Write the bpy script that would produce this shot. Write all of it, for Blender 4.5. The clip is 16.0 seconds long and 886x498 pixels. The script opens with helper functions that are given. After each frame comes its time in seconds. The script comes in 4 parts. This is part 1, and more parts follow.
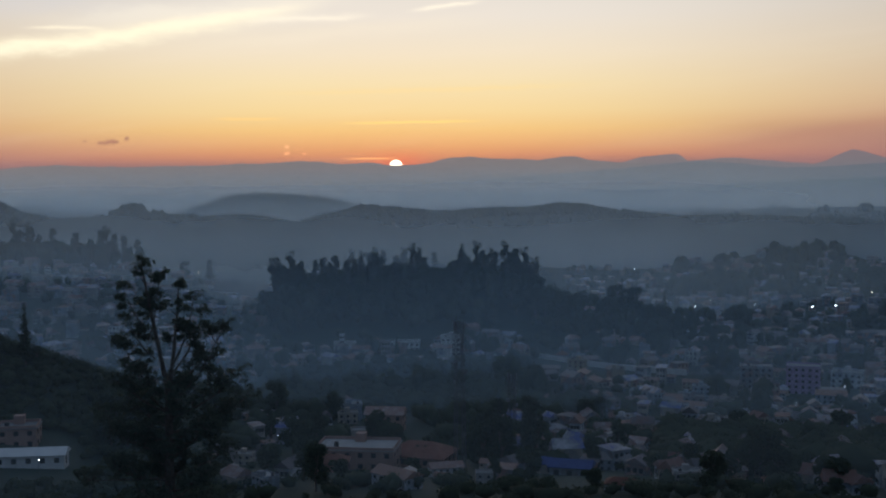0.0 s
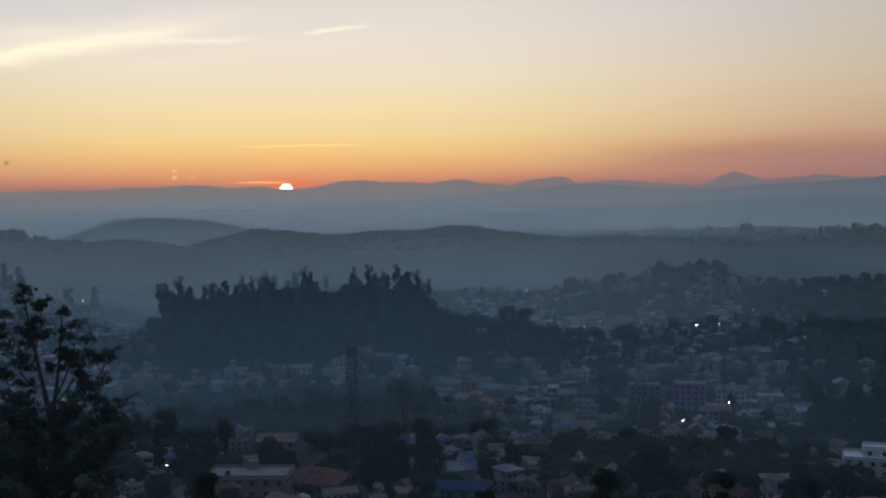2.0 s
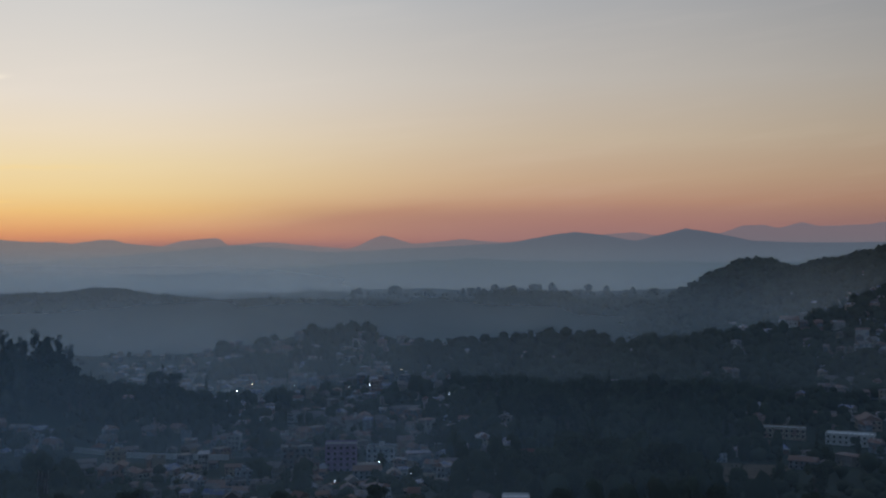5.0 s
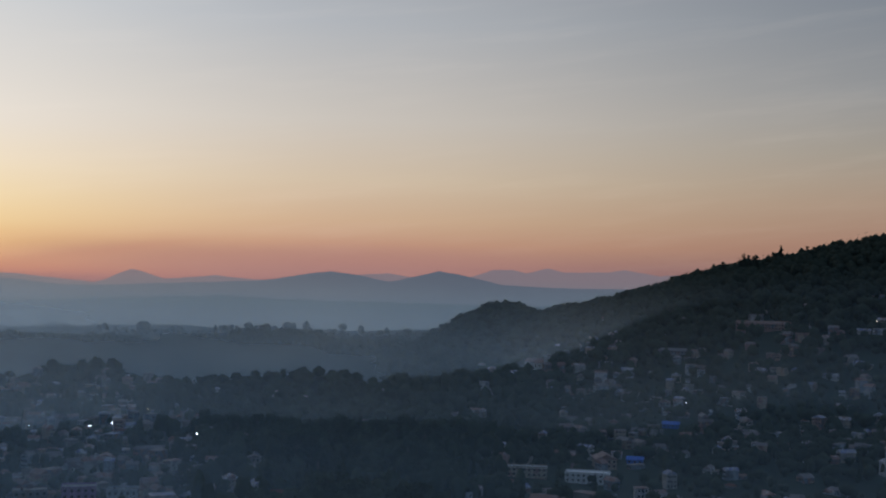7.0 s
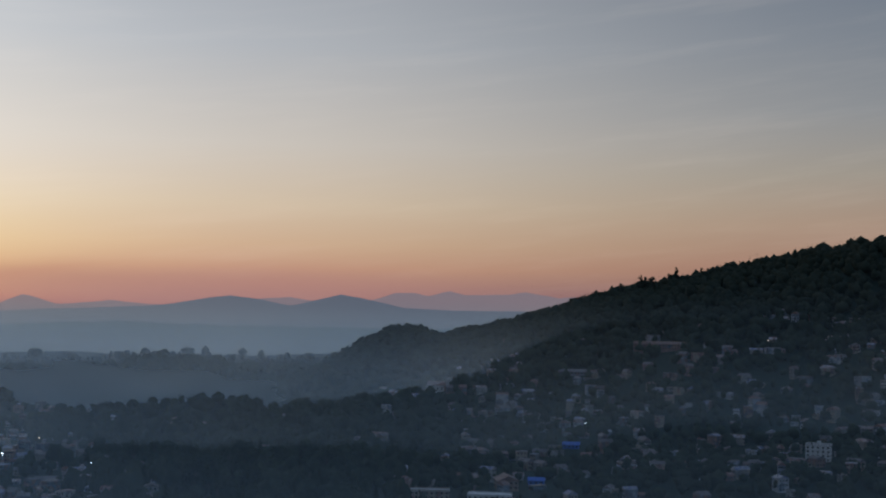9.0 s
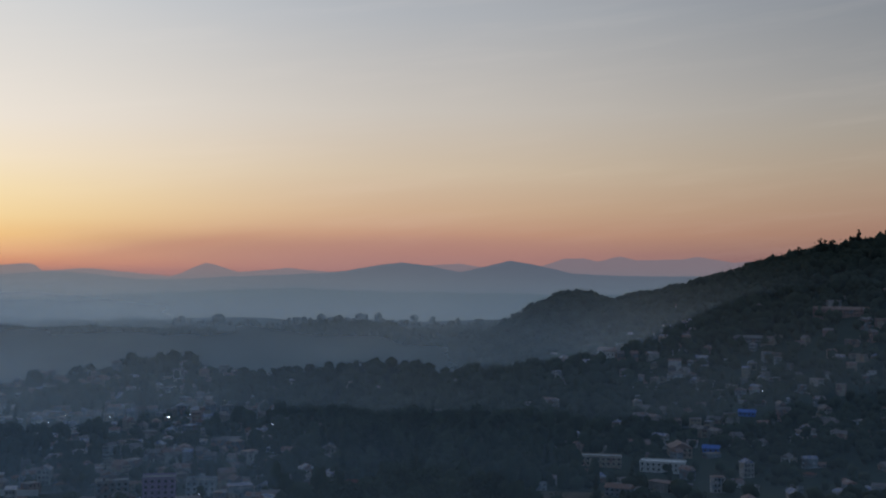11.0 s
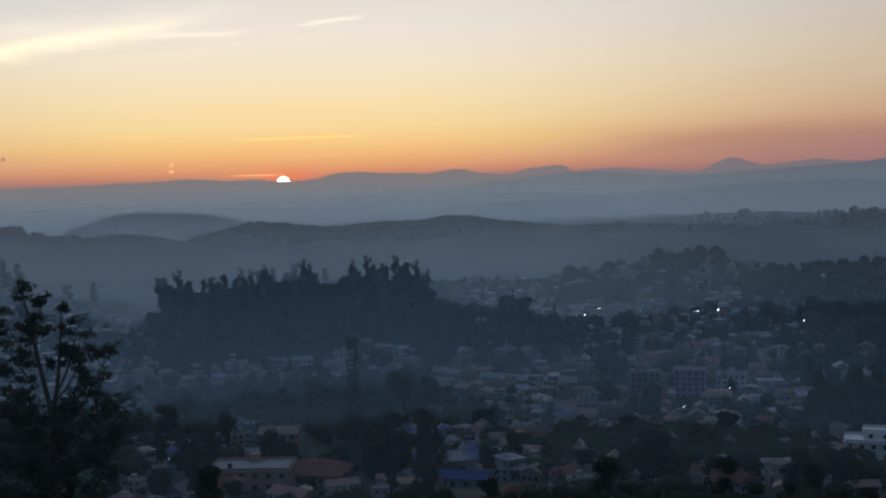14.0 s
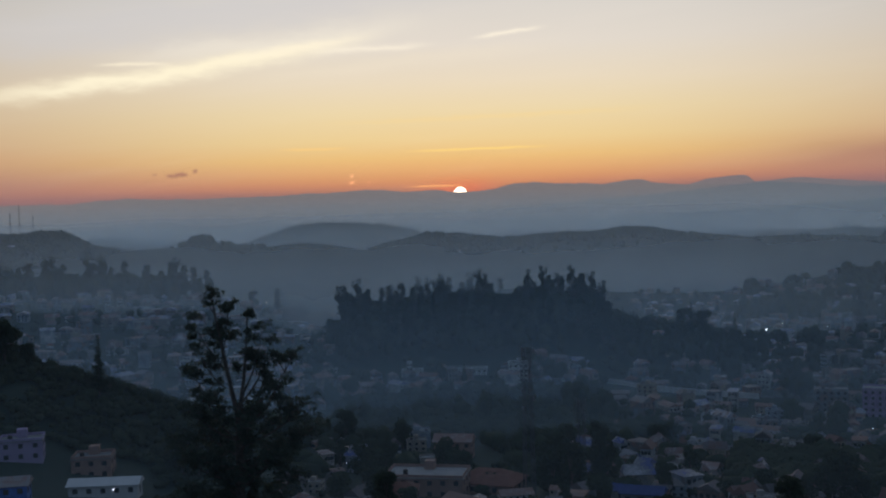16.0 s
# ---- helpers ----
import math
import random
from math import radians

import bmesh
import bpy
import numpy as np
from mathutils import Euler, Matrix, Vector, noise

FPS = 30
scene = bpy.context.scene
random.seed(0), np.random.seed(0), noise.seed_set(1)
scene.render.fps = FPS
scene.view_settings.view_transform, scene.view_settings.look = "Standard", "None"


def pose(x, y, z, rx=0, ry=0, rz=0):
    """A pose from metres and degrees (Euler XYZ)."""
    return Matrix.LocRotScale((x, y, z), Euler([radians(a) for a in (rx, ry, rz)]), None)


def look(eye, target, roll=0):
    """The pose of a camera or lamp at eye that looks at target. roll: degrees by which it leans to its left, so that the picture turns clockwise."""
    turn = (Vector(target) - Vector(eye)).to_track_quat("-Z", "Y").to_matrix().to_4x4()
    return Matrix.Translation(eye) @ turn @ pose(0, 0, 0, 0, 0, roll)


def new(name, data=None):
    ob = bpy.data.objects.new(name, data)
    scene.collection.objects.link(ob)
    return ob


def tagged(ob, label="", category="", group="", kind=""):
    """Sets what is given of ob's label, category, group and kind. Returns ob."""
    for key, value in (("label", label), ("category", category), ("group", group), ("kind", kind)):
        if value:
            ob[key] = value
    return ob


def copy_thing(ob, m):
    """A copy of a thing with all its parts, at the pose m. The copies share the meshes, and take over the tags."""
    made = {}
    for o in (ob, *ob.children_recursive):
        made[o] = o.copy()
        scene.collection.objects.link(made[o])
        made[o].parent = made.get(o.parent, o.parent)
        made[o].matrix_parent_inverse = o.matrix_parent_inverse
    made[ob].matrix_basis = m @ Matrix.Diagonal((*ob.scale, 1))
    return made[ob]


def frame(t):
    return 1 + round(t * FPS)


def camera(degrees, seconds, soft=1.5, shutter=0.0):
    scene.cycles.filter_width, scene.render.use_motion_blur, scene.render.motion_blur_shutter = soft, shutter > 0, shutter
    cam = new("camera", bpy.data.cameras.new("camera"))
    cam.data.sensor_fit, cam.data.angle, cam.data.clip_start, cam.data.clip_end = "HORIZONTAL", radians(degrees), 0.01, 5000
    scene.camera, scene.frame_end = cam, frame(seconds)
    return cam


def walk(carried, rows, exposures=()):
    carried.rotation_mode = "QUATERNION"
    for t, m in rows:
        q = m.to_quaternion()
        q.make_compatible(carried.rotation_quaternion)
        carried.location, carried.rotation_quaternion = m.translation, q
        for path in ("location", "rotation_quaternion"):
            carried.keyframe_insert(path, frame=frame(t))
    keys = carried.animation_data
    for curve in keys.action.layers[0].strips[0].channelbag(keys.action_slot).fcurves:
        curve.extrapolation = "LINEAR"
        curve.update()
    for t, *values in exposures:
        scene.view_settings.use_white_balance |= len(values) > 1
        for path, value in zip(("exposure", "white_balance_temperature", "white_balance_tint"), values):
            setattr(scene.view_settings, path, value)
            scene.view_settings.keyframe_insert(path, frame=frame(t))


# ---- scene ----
cam = camera(42.4, 16.0, soft=2.0)
EYE = Vector((0.0, 0.0, 140.0))          # a viewpoint on the hillside, 120 m over the valley
PATH = (                                 # seconds, heading, pitch, lean in degrees
    (0, 0.00, -3.73, 0.45), (0.5, -0.84, -3.53, 0.81), (1, -1.81, -3.39, 0.79), (1.5, -3.28, -3.21, 0.78),
    (2, -5.45, -2.62, 0.75), (2.5, -7.51, -1.95, 0.74), (3, -8.91, -1.26, 0.63), (3.5, -11.42, -0.84, 0.59),
    (4, -14.28, -0.32, 0.54), (4.5, -18.57, -0.11, 0.47), (5, -22.73, 0.34, 0.32), (5.2, -24.52, 0.57, 0.27),
    (6.2, -31.40, 1.72, -0.55), (7.3, -35.75, 2.59, -1.34), (7.5, -36.12, 2.71, -1.44), (8, -37.29, 2.96, -1.39),
    (8.2, -37.86, 3.11, -1.07), (9.2, -40.00, 3.66, -0.70), (10.3, -35.73, 3.53, -0.32), (10.5, -34.10, 3.11, -0.32),
    (11, -31.40, 1.84, -0.41), (11.5, -24.12, 0.37, -0.39), (12, -15.18, -0.63, 0.15), (12.5, -12.88, -2.23, 0.58),
    (13, -9.78, -2.66, 1.18), (13.5, -6.98, -2.90, 1.59), (14, -5.57, -3.12, 1.65), (14.5, -3.04, -3.11, 1.42),
    (15, -0.59, -3.04, 1.50), (15.5, 2.06, -2.85, 1.66), (16, 3.23, -2.35, 1.61),
)
EXPOSURES = ((0.0, 0.15), (1.5, 0.12), (2.5, 0.03), (3.0, -0.02), (4.0, -0.05), (5.0, 0.0), (8.0, 0.27), (10.5, 0.20), (11.0, 0.19), (11.5, 0.10), (12.0, 0.02), (12.5, 0.12), (13.0, 0.15), (14.5, 0.10), (16.0, 0.0))
walk(cam, [(t, pose(*EYE, 90 + p, r, y)) for t, y, p, r in PATH], EXPOSURES)

# ---------------------------------------------------------------- light
SUN_AZ, SUN_EL = 2.35, 0.62              # heading left of +y, and height, in degrees


def toward(az, el=0.0):
    a, e = radians(az), radians(el)
    return Vector((-math.sin(a) * math.cos(e), math.cos(a) * math.cos(e), math.sin(e)))


def spot(az, d):
    return -d * math.sin(radians(az)), d * math.cos(radians(az))


def srgb(r, g, b):
    f = lambda c: c / 12.92 if c <= 0.04045 else ((c + 0.055) / 1.055) ** 2.4
    return f(r / 255), f(g / 255), f(b / 255), 1.0


class Nodes:
    """Short writing for node trees."""

    def __init__(self, tree):
        self.t = tree
        tree.nodes.clear()

    def n(self, kind, **props):
        node = self.t.nodes.new(kind)
        for k, v in props.items():
            setattr(node, k, v)
        return node

    def link(self, a, b):
        self.t.links.new(a, b)

    def put(self, socket, v):
        if hasattr(v, "default_value"):
            self.link(v, socket)
        else:
            socket.default_value = v

    def math(self, op, a, b=0.0, c=0.0):
        m = self.n("ShaderNodeMath", operation=op)
        for s, v in zip(m.inputs, (a, b, c)):
            self.put(s, v)
        return m.outputs[0]

    def ramp(self, x, stops, mode="LINEAR"):
        r = self.n("ShaderNodeValToRGB")
        r.color_ramp.interpolation = mode
        e = r.color_ramp.elements
        while len(e) < len(stops):
            e.new(0.5)
        for el, (p, c) in zip(e, stops):
            el.position, el.color = p, c
        self.put(r.inputs[0], x)
        return r.outputs[0]

    def mix(self, f, a, b, blend="MIX"):
        m = self.n("ShaderNodeMix", data_type="RGBA", blend_type=blend)
        self.put(m.inputs[0], f), self.put(m.inputs[6], a), self.put(m.inputs[7], b)
        return m.outputs[2]

    def noise(self, vec, scale, detail=4.0, rough=0.55, dims="3D"):
        m = self.n("ShaderNodeTexNoise", noise_dimensions=dims)
        m.inputs["Scale"].default_value, m.inputs["Detail"].default_value = scale, detail
        m.inputs["Roughness"].default_value = rough
        if vec is not None:
            self.link(vec, m.inputs["Vector"])
        return m.outputs["Fac"]

    def smooth(self, x, lo, hi, to0=0.0, to1=1.0):
        m = self.n("ShaderNodeMapRange", interpolation_type="SMOOTHSTEP")
        for s, v in zip(m.inputs, (x, lo, hi, to0, to1)):
            self.put(s, v)
        return m.outputs[0]


world = bpy.data.worlds.new("dusk_sky")
scene.world = world
world.use_nodes = True
w = Nodes(world.node_tree)
coord = w.n("ShaderNodeTexCoord").outputs["Generated"]
sep = w.n("ShaderNodeSeparateXYZ")
w.link(coord, sep.inputs[0])
vx, vy, vz = sep.outputs
deg = 180 / math.pi
el = w.math("MULTIPLY", w.math("ARCSINE", vz), deg)
az = w.math("MULTIPLY", w.math("ARCTAN2", w.math("MULTIPLY", vx, -1.0), vy), deg)
off = w.math("ABSOLUTE", w.math("SUBTRACT", az, SUN_AZ))
# height in the sky, 0 to 30 degrees, lifted a little where the dust bank lies
e30 = w.math("DIVIDE", el, 30.0)
near = w.ramp(e30, [(0.0, srgb(112, 106, 112)), (0.02, srgb(160, 115, 106)), (0.03, srgb(194, 132, 104)), (0.04, srgb(208, 150, 108)), (0.055, srgb(219, 169, 117)), (0.075, srgb(228, 189, 126)),
                    (0.105, srgb(231, 205, 150)), (0.15, srgb(232, 213, 170)), (0.20, srgb(230, 216, 191)), (0.26, srgb(224, 216, 205)), (0.50, srgb(194, 198, 202)), (1.0, srgb(120, 135, 155))])
side = w.ramp(e30, [(0.0, srgb(150, 108, 112)), (0.045, srgb(168, 128, 126)), (0.085, srgb(197, 154, 130)), (0.125, srgb(206, 174, 146)),
                    (0.19, srgb(210, 191, 168)), (0.29, srgb(203, 196, 188)), (0.45, srgb(178, 182, 188)), (1.0, srgb(100, 115, 138))])
far = w.ramp(e30, [(0.0, srgb(122, 92, 98)), (0.05, srgb(150, 112, 112)), (0.10, srgb(178, 138, 126)), (0.16, srgb(184, 157, 140)),
                   (0.24, srgb(172, 165, 155)), (0.34, srgb(150, 156, 163)), (0.50, srgb(124, 136, 152)), (1.0, srgb(70, 84, 106))])
sky = w.mix(w.smooth(off, 4.0, 34.0), near, side)
sky = w.mix(w.smooth(off, 34.0, 75.0), sky, far)
# it dims away from the sun
dim = w.smooth(off, 8.0, 60.0, 1.0, 0.62)
tone = w.n("ShaderNodeCombineColor")
for sock in tone.inputs:
    w.link(dim, sock)
sky = w.mix(1.0, sky, tone.outputs[0], "MULTIPLY")
# the half of the sky turned away from the sunset is dim and blue
sky = w.mix(w.smooth(off, 60.0, 140.0), sky, (0.09, 0.145, 0.235, 1))
sky = w.mix(w.smooth(el, 22.0, 70.0), sky, (0.14, 0.205, 0.32, 1))
# glow round the sun
glow = w.math("ADD", w.math("POWER", w.math("DIVIDE", off, 7.0), 2.0), w.math("POWER", w.math("DIVIDE", w.math("SUBTRACT", el, 0.6), 1.6), 2.0))
glow = w.math("EXPONENT", w.math("MULTIPLY", glow, -1.0))
sky = w.mix(w.math("MULTIPLY", glow, 0.12), sky, srgb(252, 170, 85))


hot = w.math("ADD", w.math("POWER", w.math("DIVIDE", off, 1.7), 2.0), w.math("POWER", w.math("DIVIDE", w.math("SUBTRACT", el, 0.55), 0.5), 2.0))
sky = w.mix(w.math("MULTIPLY", w.math("EXPONENT", w.math("MULTIPLY", hot, -1.0)), 0.5), sky, srgb(250, 112, 72))


def streak(a0, e0, slope, half_w, half_h, colour, amount, ragged=0.0, scale=3.0):
    """A cloud streak round a heading and height."""
    global sky
    da = w.math("SUBTRACT", az, a0)
    de = w.math("SUBTRACT", w.math("SUBTRACT", el, e0), w.math("MULTIPLY", da, slope))
    if ragged:
        comb = w.n("ShaderNodeCombineXYZ")
        w.link(w.math("MULTIPLY", az, 0.35), comb.inputs[0]), w.link(el, comb.inputs[1])
        de = w.math("ADD", de, w.math("MULTIPLY", w.math("SUBTRACT", w.noise(comb.outputs[0], scale, 5), 0.5), ragged))
    q = w.math("ADD", w.math("POWER", w.math("ABSOLUTE", w.math("DIVIDE", da, half_w)), 4.0),
               w.math("POWER", w.math("ABSOLUTE", w.math("DIVIDE", de, half_h)), 2.0))
    m = w.math("MULTIPLY", w.math("EXPONENT", w.math("MULTIPLY", q, -1.0)), amount)
    sky = w.mix(m, sky, colour)


streak(15.0, 9.3, -0.11, 13.0, 1.0, srgb(204, 202, 204), 0.55, 2.2, 0.7)
streak(11.5, 8.0, -0.10, 6.5, 0.50, srgb(240, 232, 216), 0.55, 1.3, 0.9)
streak(16.8, 6.55, -0.155, 8.3, 0.36, srgb(255, 244, 214), 0.95, 1.1, 0.9)
streak(10.5, 7.75, -0.15, 3.2, 0.22, srgb(255, 244, 218), 0.7, 0.8, 1.3)
streak(6.6, 7.68, -0.04, 2.6, 0.16, srgb(250, 240, 220), 0.65, 0.5, 1.3)
streak(18.1, 7.02, -0.02, 1.5, 0.09, srgb(252, 240, 214), 0.7, 0.3, 1.6)
streak(-0.2, 8.3, -0.13, 1.5, 0.10, srgb(252, 242, 222), 0.75, 0.3, 1.6)
streak(5.0, 7.0, -0.10, 7.0, 0.35, srgb(238, 226, 204), 0.30, 0.9, 0.9)
streak(1.5, 2.62, -0.01, 3.0, 0.06, srgb(250, 215, 130), 0.8, 0.1)
streak(1.0, 4.2, -0.02, 7.0, 0.12, srgb(240, 212, 150), 0.45, 0.3)
streak(9.6, 2.8, 0.0, 1.5, 0.07, srgb(246, 205, 130), 0.6, 0.15)
streak(3.6, 0.82, 0.0, 1.2, 0.05, srgb(255, 185, 120), 0.9, 0.05)
streak(7.75, 1.42, 0.0, 0.10, 0.07, srgb(252, 190, 140), 0.9, 0.2, 6)
streak(7.75, 1.12, 0.0, 0.14, 0.07, srgb(252, 180, 130), 0.9, 0.25, 6)
streak(6.9, 1.08, 0.0, 0.10, 0.04, srgb(252, 180, 130), 0.8, 0.1, 6)
for a_, e_, wide, high in ((16.15, 1.72, 0.22, 0.10), (16.5, 1.64, 0.26, 0.09), (15.95, 1.66, 0.18, 0.07), (15.4, 1.84, 0.11, 0.09), (17.35, 1.74, 0.10, 0.04)):
    streak(a_, e_, -0.1, wide, high, srgb(152, 106, 98), 0.7, 0.22, 5)
# thin high veils, hardly seen
veil = w.n("ShaderNodeCombineXYZ")
w.link(w.math("MULTIPLY", az, 0.10), veil.inputs[0]), w.link(w.math("ADD", el, w.math("MULTIPLY", az, 0.10)), veil.inputs[1])
sky = w.mix(w.smooth(w.noise(veil.outputs[0], 0.8, 6, 0.6), 0.45, 0.85, 0.0, 0.06), sky, srgb(250, 236, 222))
# the dust bank low in the sky
streak(-27.0, 1.75, 0.012, 12.5, 0.85, srgb(160, 117, 110), 0.6, 0.5, 0.5)
streak(-17.5, 1.75, -0.16, 4.5, 0.28, srgb(176, 128, 112), 0.35, 0.4, 0.7)
nish = w.n("ShaderNodeTexSky", sky_type="NISHITA", sun_disc=False, sun_elevation=radians(SUN_EL), sun_rotation=radians(-SUN_AZ))
total = w.mix(1.0, sky, w.mix(1.0, nish.outputs[0], (0.004, 0.004, 0.004, 1), "MULTIPLY"), "ADD")
bg = w.n("ShaderNodeBackground")
w.link(total, bg.inputs[0])
bg.inputs[1].default_value = 1.0
w.link(bg.outputs[0], w.n("ShaderNodeOutputWorld").inputs[0])

sun_data = bpy.data.lights.new("sun_light", "SUN")
sun_data.energy, sun_data.angle, sun_data.color = 0.12, radians(3.0), (1.0, 0.55, 0.3)
sun_lamp = new("sun_light", sun_data)
sun_lamp.matrix_world = look(toward(SUN_AZ, 2.0) * 300, (0, 0, 0))


# ---------------------------------------------------------------- materials
def material(name):
    m = bpy.data.materials.new(name)
    m.use_nodes = True
    return m, Nodes(m.node_tree)


def surface(name, stops, scale, rough=0.9, metal=0.0, bump=0.0, per="", spread=0.25, fine=0.0):
    """A grained surface: a ramp over noise in the object's own metres; per: 'object' or 'island' shifts it piece by piece."""
    m, k = material(name)
    tc = k.n("ShaderNodeTexCoord").outputs["Object"]
    f = k.noise(tc, scale, 5, 0.6)
    if fine:
        f = k.math("ADD", k.math("MULTIPLY", f, 0.7), k.math("MULTIPLY", k.noise(tc, fine, 3), 0.3))
    if per:
        r = k.n("ShaderNodeObjectInfo").outputs["Random"] if per == "object" else k.n("ShaderNodeNewGeometry").outputs["Random Per Island"]
        f = k.math("ADD", f, k.math("MULTIPLY", k.math("SUBTRACT", r, 0.5), 2 * spread))
    col = k.ramp(f, stops)
    b = k.n("ShaderNodeBsdfPrincipled")
    k.link(col, b.inputs["Base Color"])
    b.inputs["Roughness"].default_value, b.inputs["Metallic"].default_value = rough, metal
    b.inputs["Specular IOR Level"].default_value = 0.25
    if bump:
        bn = k.n("ShaderNodeBump")
        bn.inputs["Strength"].default_value, bn.inputs["Distance"].default_value = bump, 0.1
        k.link(f, bn.inputs["Height"]), k.link(bn.outputs[0], b.inputs["Normal"])
    k.link(b.outputs[0], k.n("ShaderNodeOutputMaterial").inputs[0])
    return m


def foliage(name, dark, light):
    m, k = material(name)
    r = k.n("ShaderNodeNewGeometry").outputs["Random Per Island"]
    o = k.n("ShaderNodeObjectInfo").outputs["Random"]
    f = k.math("ADD", k.math("MULTIPLY", r, 0.6), k.math("MULTIPLY", o, 0.4))
    col = k.ramp(f, [(0.0, (*dark, 1)), (1.0, (*light, 1))])
    b, tr, mx = k.n("ShaderNodeBsdfPrincipled"), k.n("ShaderNodeBsdfTranslucent"), k.n("ShaderNodeMixShader")
    k.link(col, b.inputs["Base Color"]), k.link(col, tr.inputs[0])
    b.inputs["Roughness"].default_value = 0.85
    b.inputs["Specular IOR Level"].default_value = 0.1
    mx.inputs[0].default_value = 0.45
    k.link(b.outputs[0], mx.inputs[1]), k.link(tr.outputs[0], mx.inputs[2])
    k.link(mx.outputs[0], k.n("ShaderNodeOutputMaterial").inputs[0])
    return m


def glowing(name, colour, strength):
    m, k = material(name)
    e = k.n("ShaderNodeEmission")
    e.inputs[0].default_value, e.inputs[1].default_value = colour, strength
    k.link(e.outputs[0], k.n("ShaderNodeOutputMaterial").inputs[0])
    return m


M_ground = surface("valley_ground", [(0.25, (0.009, 0.020, 0.014, 1)), (0.5, (0.016, 0.032, 0.023, 1)), (0.72, (0.022, 0.036, 0.028, 1)), (0.9, (0.042, 0.048, 0.042, 1))], 0.012, fine=0.15)
M_leaf = foliage("dark_green_leaves", (0.034, 0.048, 0.032), (0.068, 0.088, 0.056))
M_euca = foliage("grey_green_eucalyptus_leaves", (0.040, 0.055, 0.045), (0.085, 0.105, 0.085))
M_needle = foliage("cypress_foliage", (0.025, 0.038, 0.024), (0.050, 0.068, 0.040))
M_near = foliage("near_tree_leaves", (0.045, 0.060, 0.046), (0.085, 0.105, 0.078))
M_wood_far = foliage("far_wood_foliage", (0.040, 0.056, 0.040), (0.085, 0.105, 0.075))
M_bark = surface("bark", [(0.3, (0.05, 0.04, 0.032, 1)), (0.7, (0.13, 0.11, 0.09, 1))], 3.0, bump=0.4)
WALLS = [(0.0, (0.40, 0.38, 0.36, 1)), (0.2, (0.20, 0.19, 0.19, 1)), (0.38, (0.34, 0.29, 0.23, 1)), (0.5, (0.26, 0.15, 0.13, 1)), (0.62, (0.15, 0.15, 0.16, 1)), (0.78, (0.20, 0.24, 0.29, 1)), (1.0, (0.50, 0.49, 0.48, 1))]
M_wall = surface("painted_render", WALLS, 0.25, per="object", spread=0.45, fine=2.5)
M_wall_far = surface("painted_render_far", WALLS, 0.25, per="island", spread=0.45)
M_pink = surface("pink_render", [(0.3, (0.24, 0.15, 0.125, 1)), (0.7, (0.34, 0.225, 0.19, 1))], 0.4, fine=3.0)
M_white = surface("white_render", [(0.3, (0.42, 0.42, 0.41, 1)), (0.7, (0.62, 0.62, 0.61, 1))], 0.4, fine=3.0)
M_bright = surface("bright_roof_sheet", [(0.3, (0.62, 0.63, 0.64, 1)), (0.7, (0.80, 0.80, 0.80, 1))], 0.5, 0.4, fine=3.0)
M_field = surface("worn_playing_field", [(0.3, (0.05, 0.062, 0.035, 1)), (0.5, (0.085, 0.07, 0.05, 1)), (0.75, (0.16, 0.12, 0.09, 1))], 0.05, fine=0.8)
M_tin = surface("weathered_tin_roof", [(0.1, (0.14, 0.14, 0.15, 1)), (0.4, (0.22, 0.20, 0.20, 1)), (0.55, (0.20, 0.11, 0.08, 1)), (0.7, (0.22, 0.14, 0.12, 1)), (0.95, (0.32, 0.32, 0.34, 1))], 0.3, 0.55, per="object", spread=0.3, fine=2.0)
M_tin_far = surface("weathered_tin_far", [(0.0, (0.12, 0.11, 0.11, 1)), (0.35, (0.20, 0.18, 0.18, 1)), (0.5, (0.20, 0.10, 0.08, 1)), (0.62, (0.24, 0.16, 0.14, 1)), (0.78, (0.40, 0.40, 0.42, 1)), (0.84, (0.05, 0.09, 0.30, 1)), (0.88, (0.26, 0.26, 0.29, 1)), (1.0, (0.36, 0.36, 0.38, 1))], 0.3, 0.6, per="island", spread=0.45)
M_patched = surface("patched_sheet_roof", [(0.0, (0.08, 0.075, 0.08, 1)), (0.35, (0.14, 0.12, 0.12, 1)), (0.5, (0.15, 0.075, 0.06, 1)), (0.64, (0.16, 0.11, 0.10, 1)), (0.76, (0.25, 0.25, 0.27, 1)), (0.82, (0.04, 0.07, 0.24, 1)), (0.88, (0.16, 0.16, 0.18, 1)), (1.0, (0.33, 0.33, 0.35, 1))], 0.08, 0.7, per="island", spread=0.5, fine=1.5)
M_tile = surface("red_tile_roof", [(0.25, (0.09, 0.04, 0.03, 1)), (0.6, (0.17, 0.075, 0.055, 1)), (0.85, (0.24, 0.12, 0.09, 1))], 0.6, 0.85, per="object", spread=0.15, fine=4.0)
M_slab = surface("concrete_roof_slab", [(0.3, (0.16, 0.16, 0.16, 1)), (0.7, (0.32, 0.31, 0.30, 1))], 0.5, per="object", spread=0.2, fine=3.0)
M_blue = surface("blue_painted_sheet", [(0.3, (0.03, 0.10, 0.40, 1)), (0.7, (0.05, 0.16, 0.55, 1))], 0.6, 0.5)
M_navy = surface("dark_blue_sheeting", [(0.3, (0.015, 0.03, 0.11, 1)), (0.7, (0.03, 0.055, 0.19, 1))], 0.6, 0.7)
M_glass = surface("dark_window_glass", [(0.3, (0.02, 0.025, 0.03, 1)), (0.7, (0.05, 0.055, 0.06, 1))], 1.0, 0.12)
M_steel = surface("galvanised_steel", [(0.3, (0.05, 0.05, 0.055, 1)), (0.7, (0.09, 0.09, 0.10, 1))], 2.0, 0.6, 0.2)
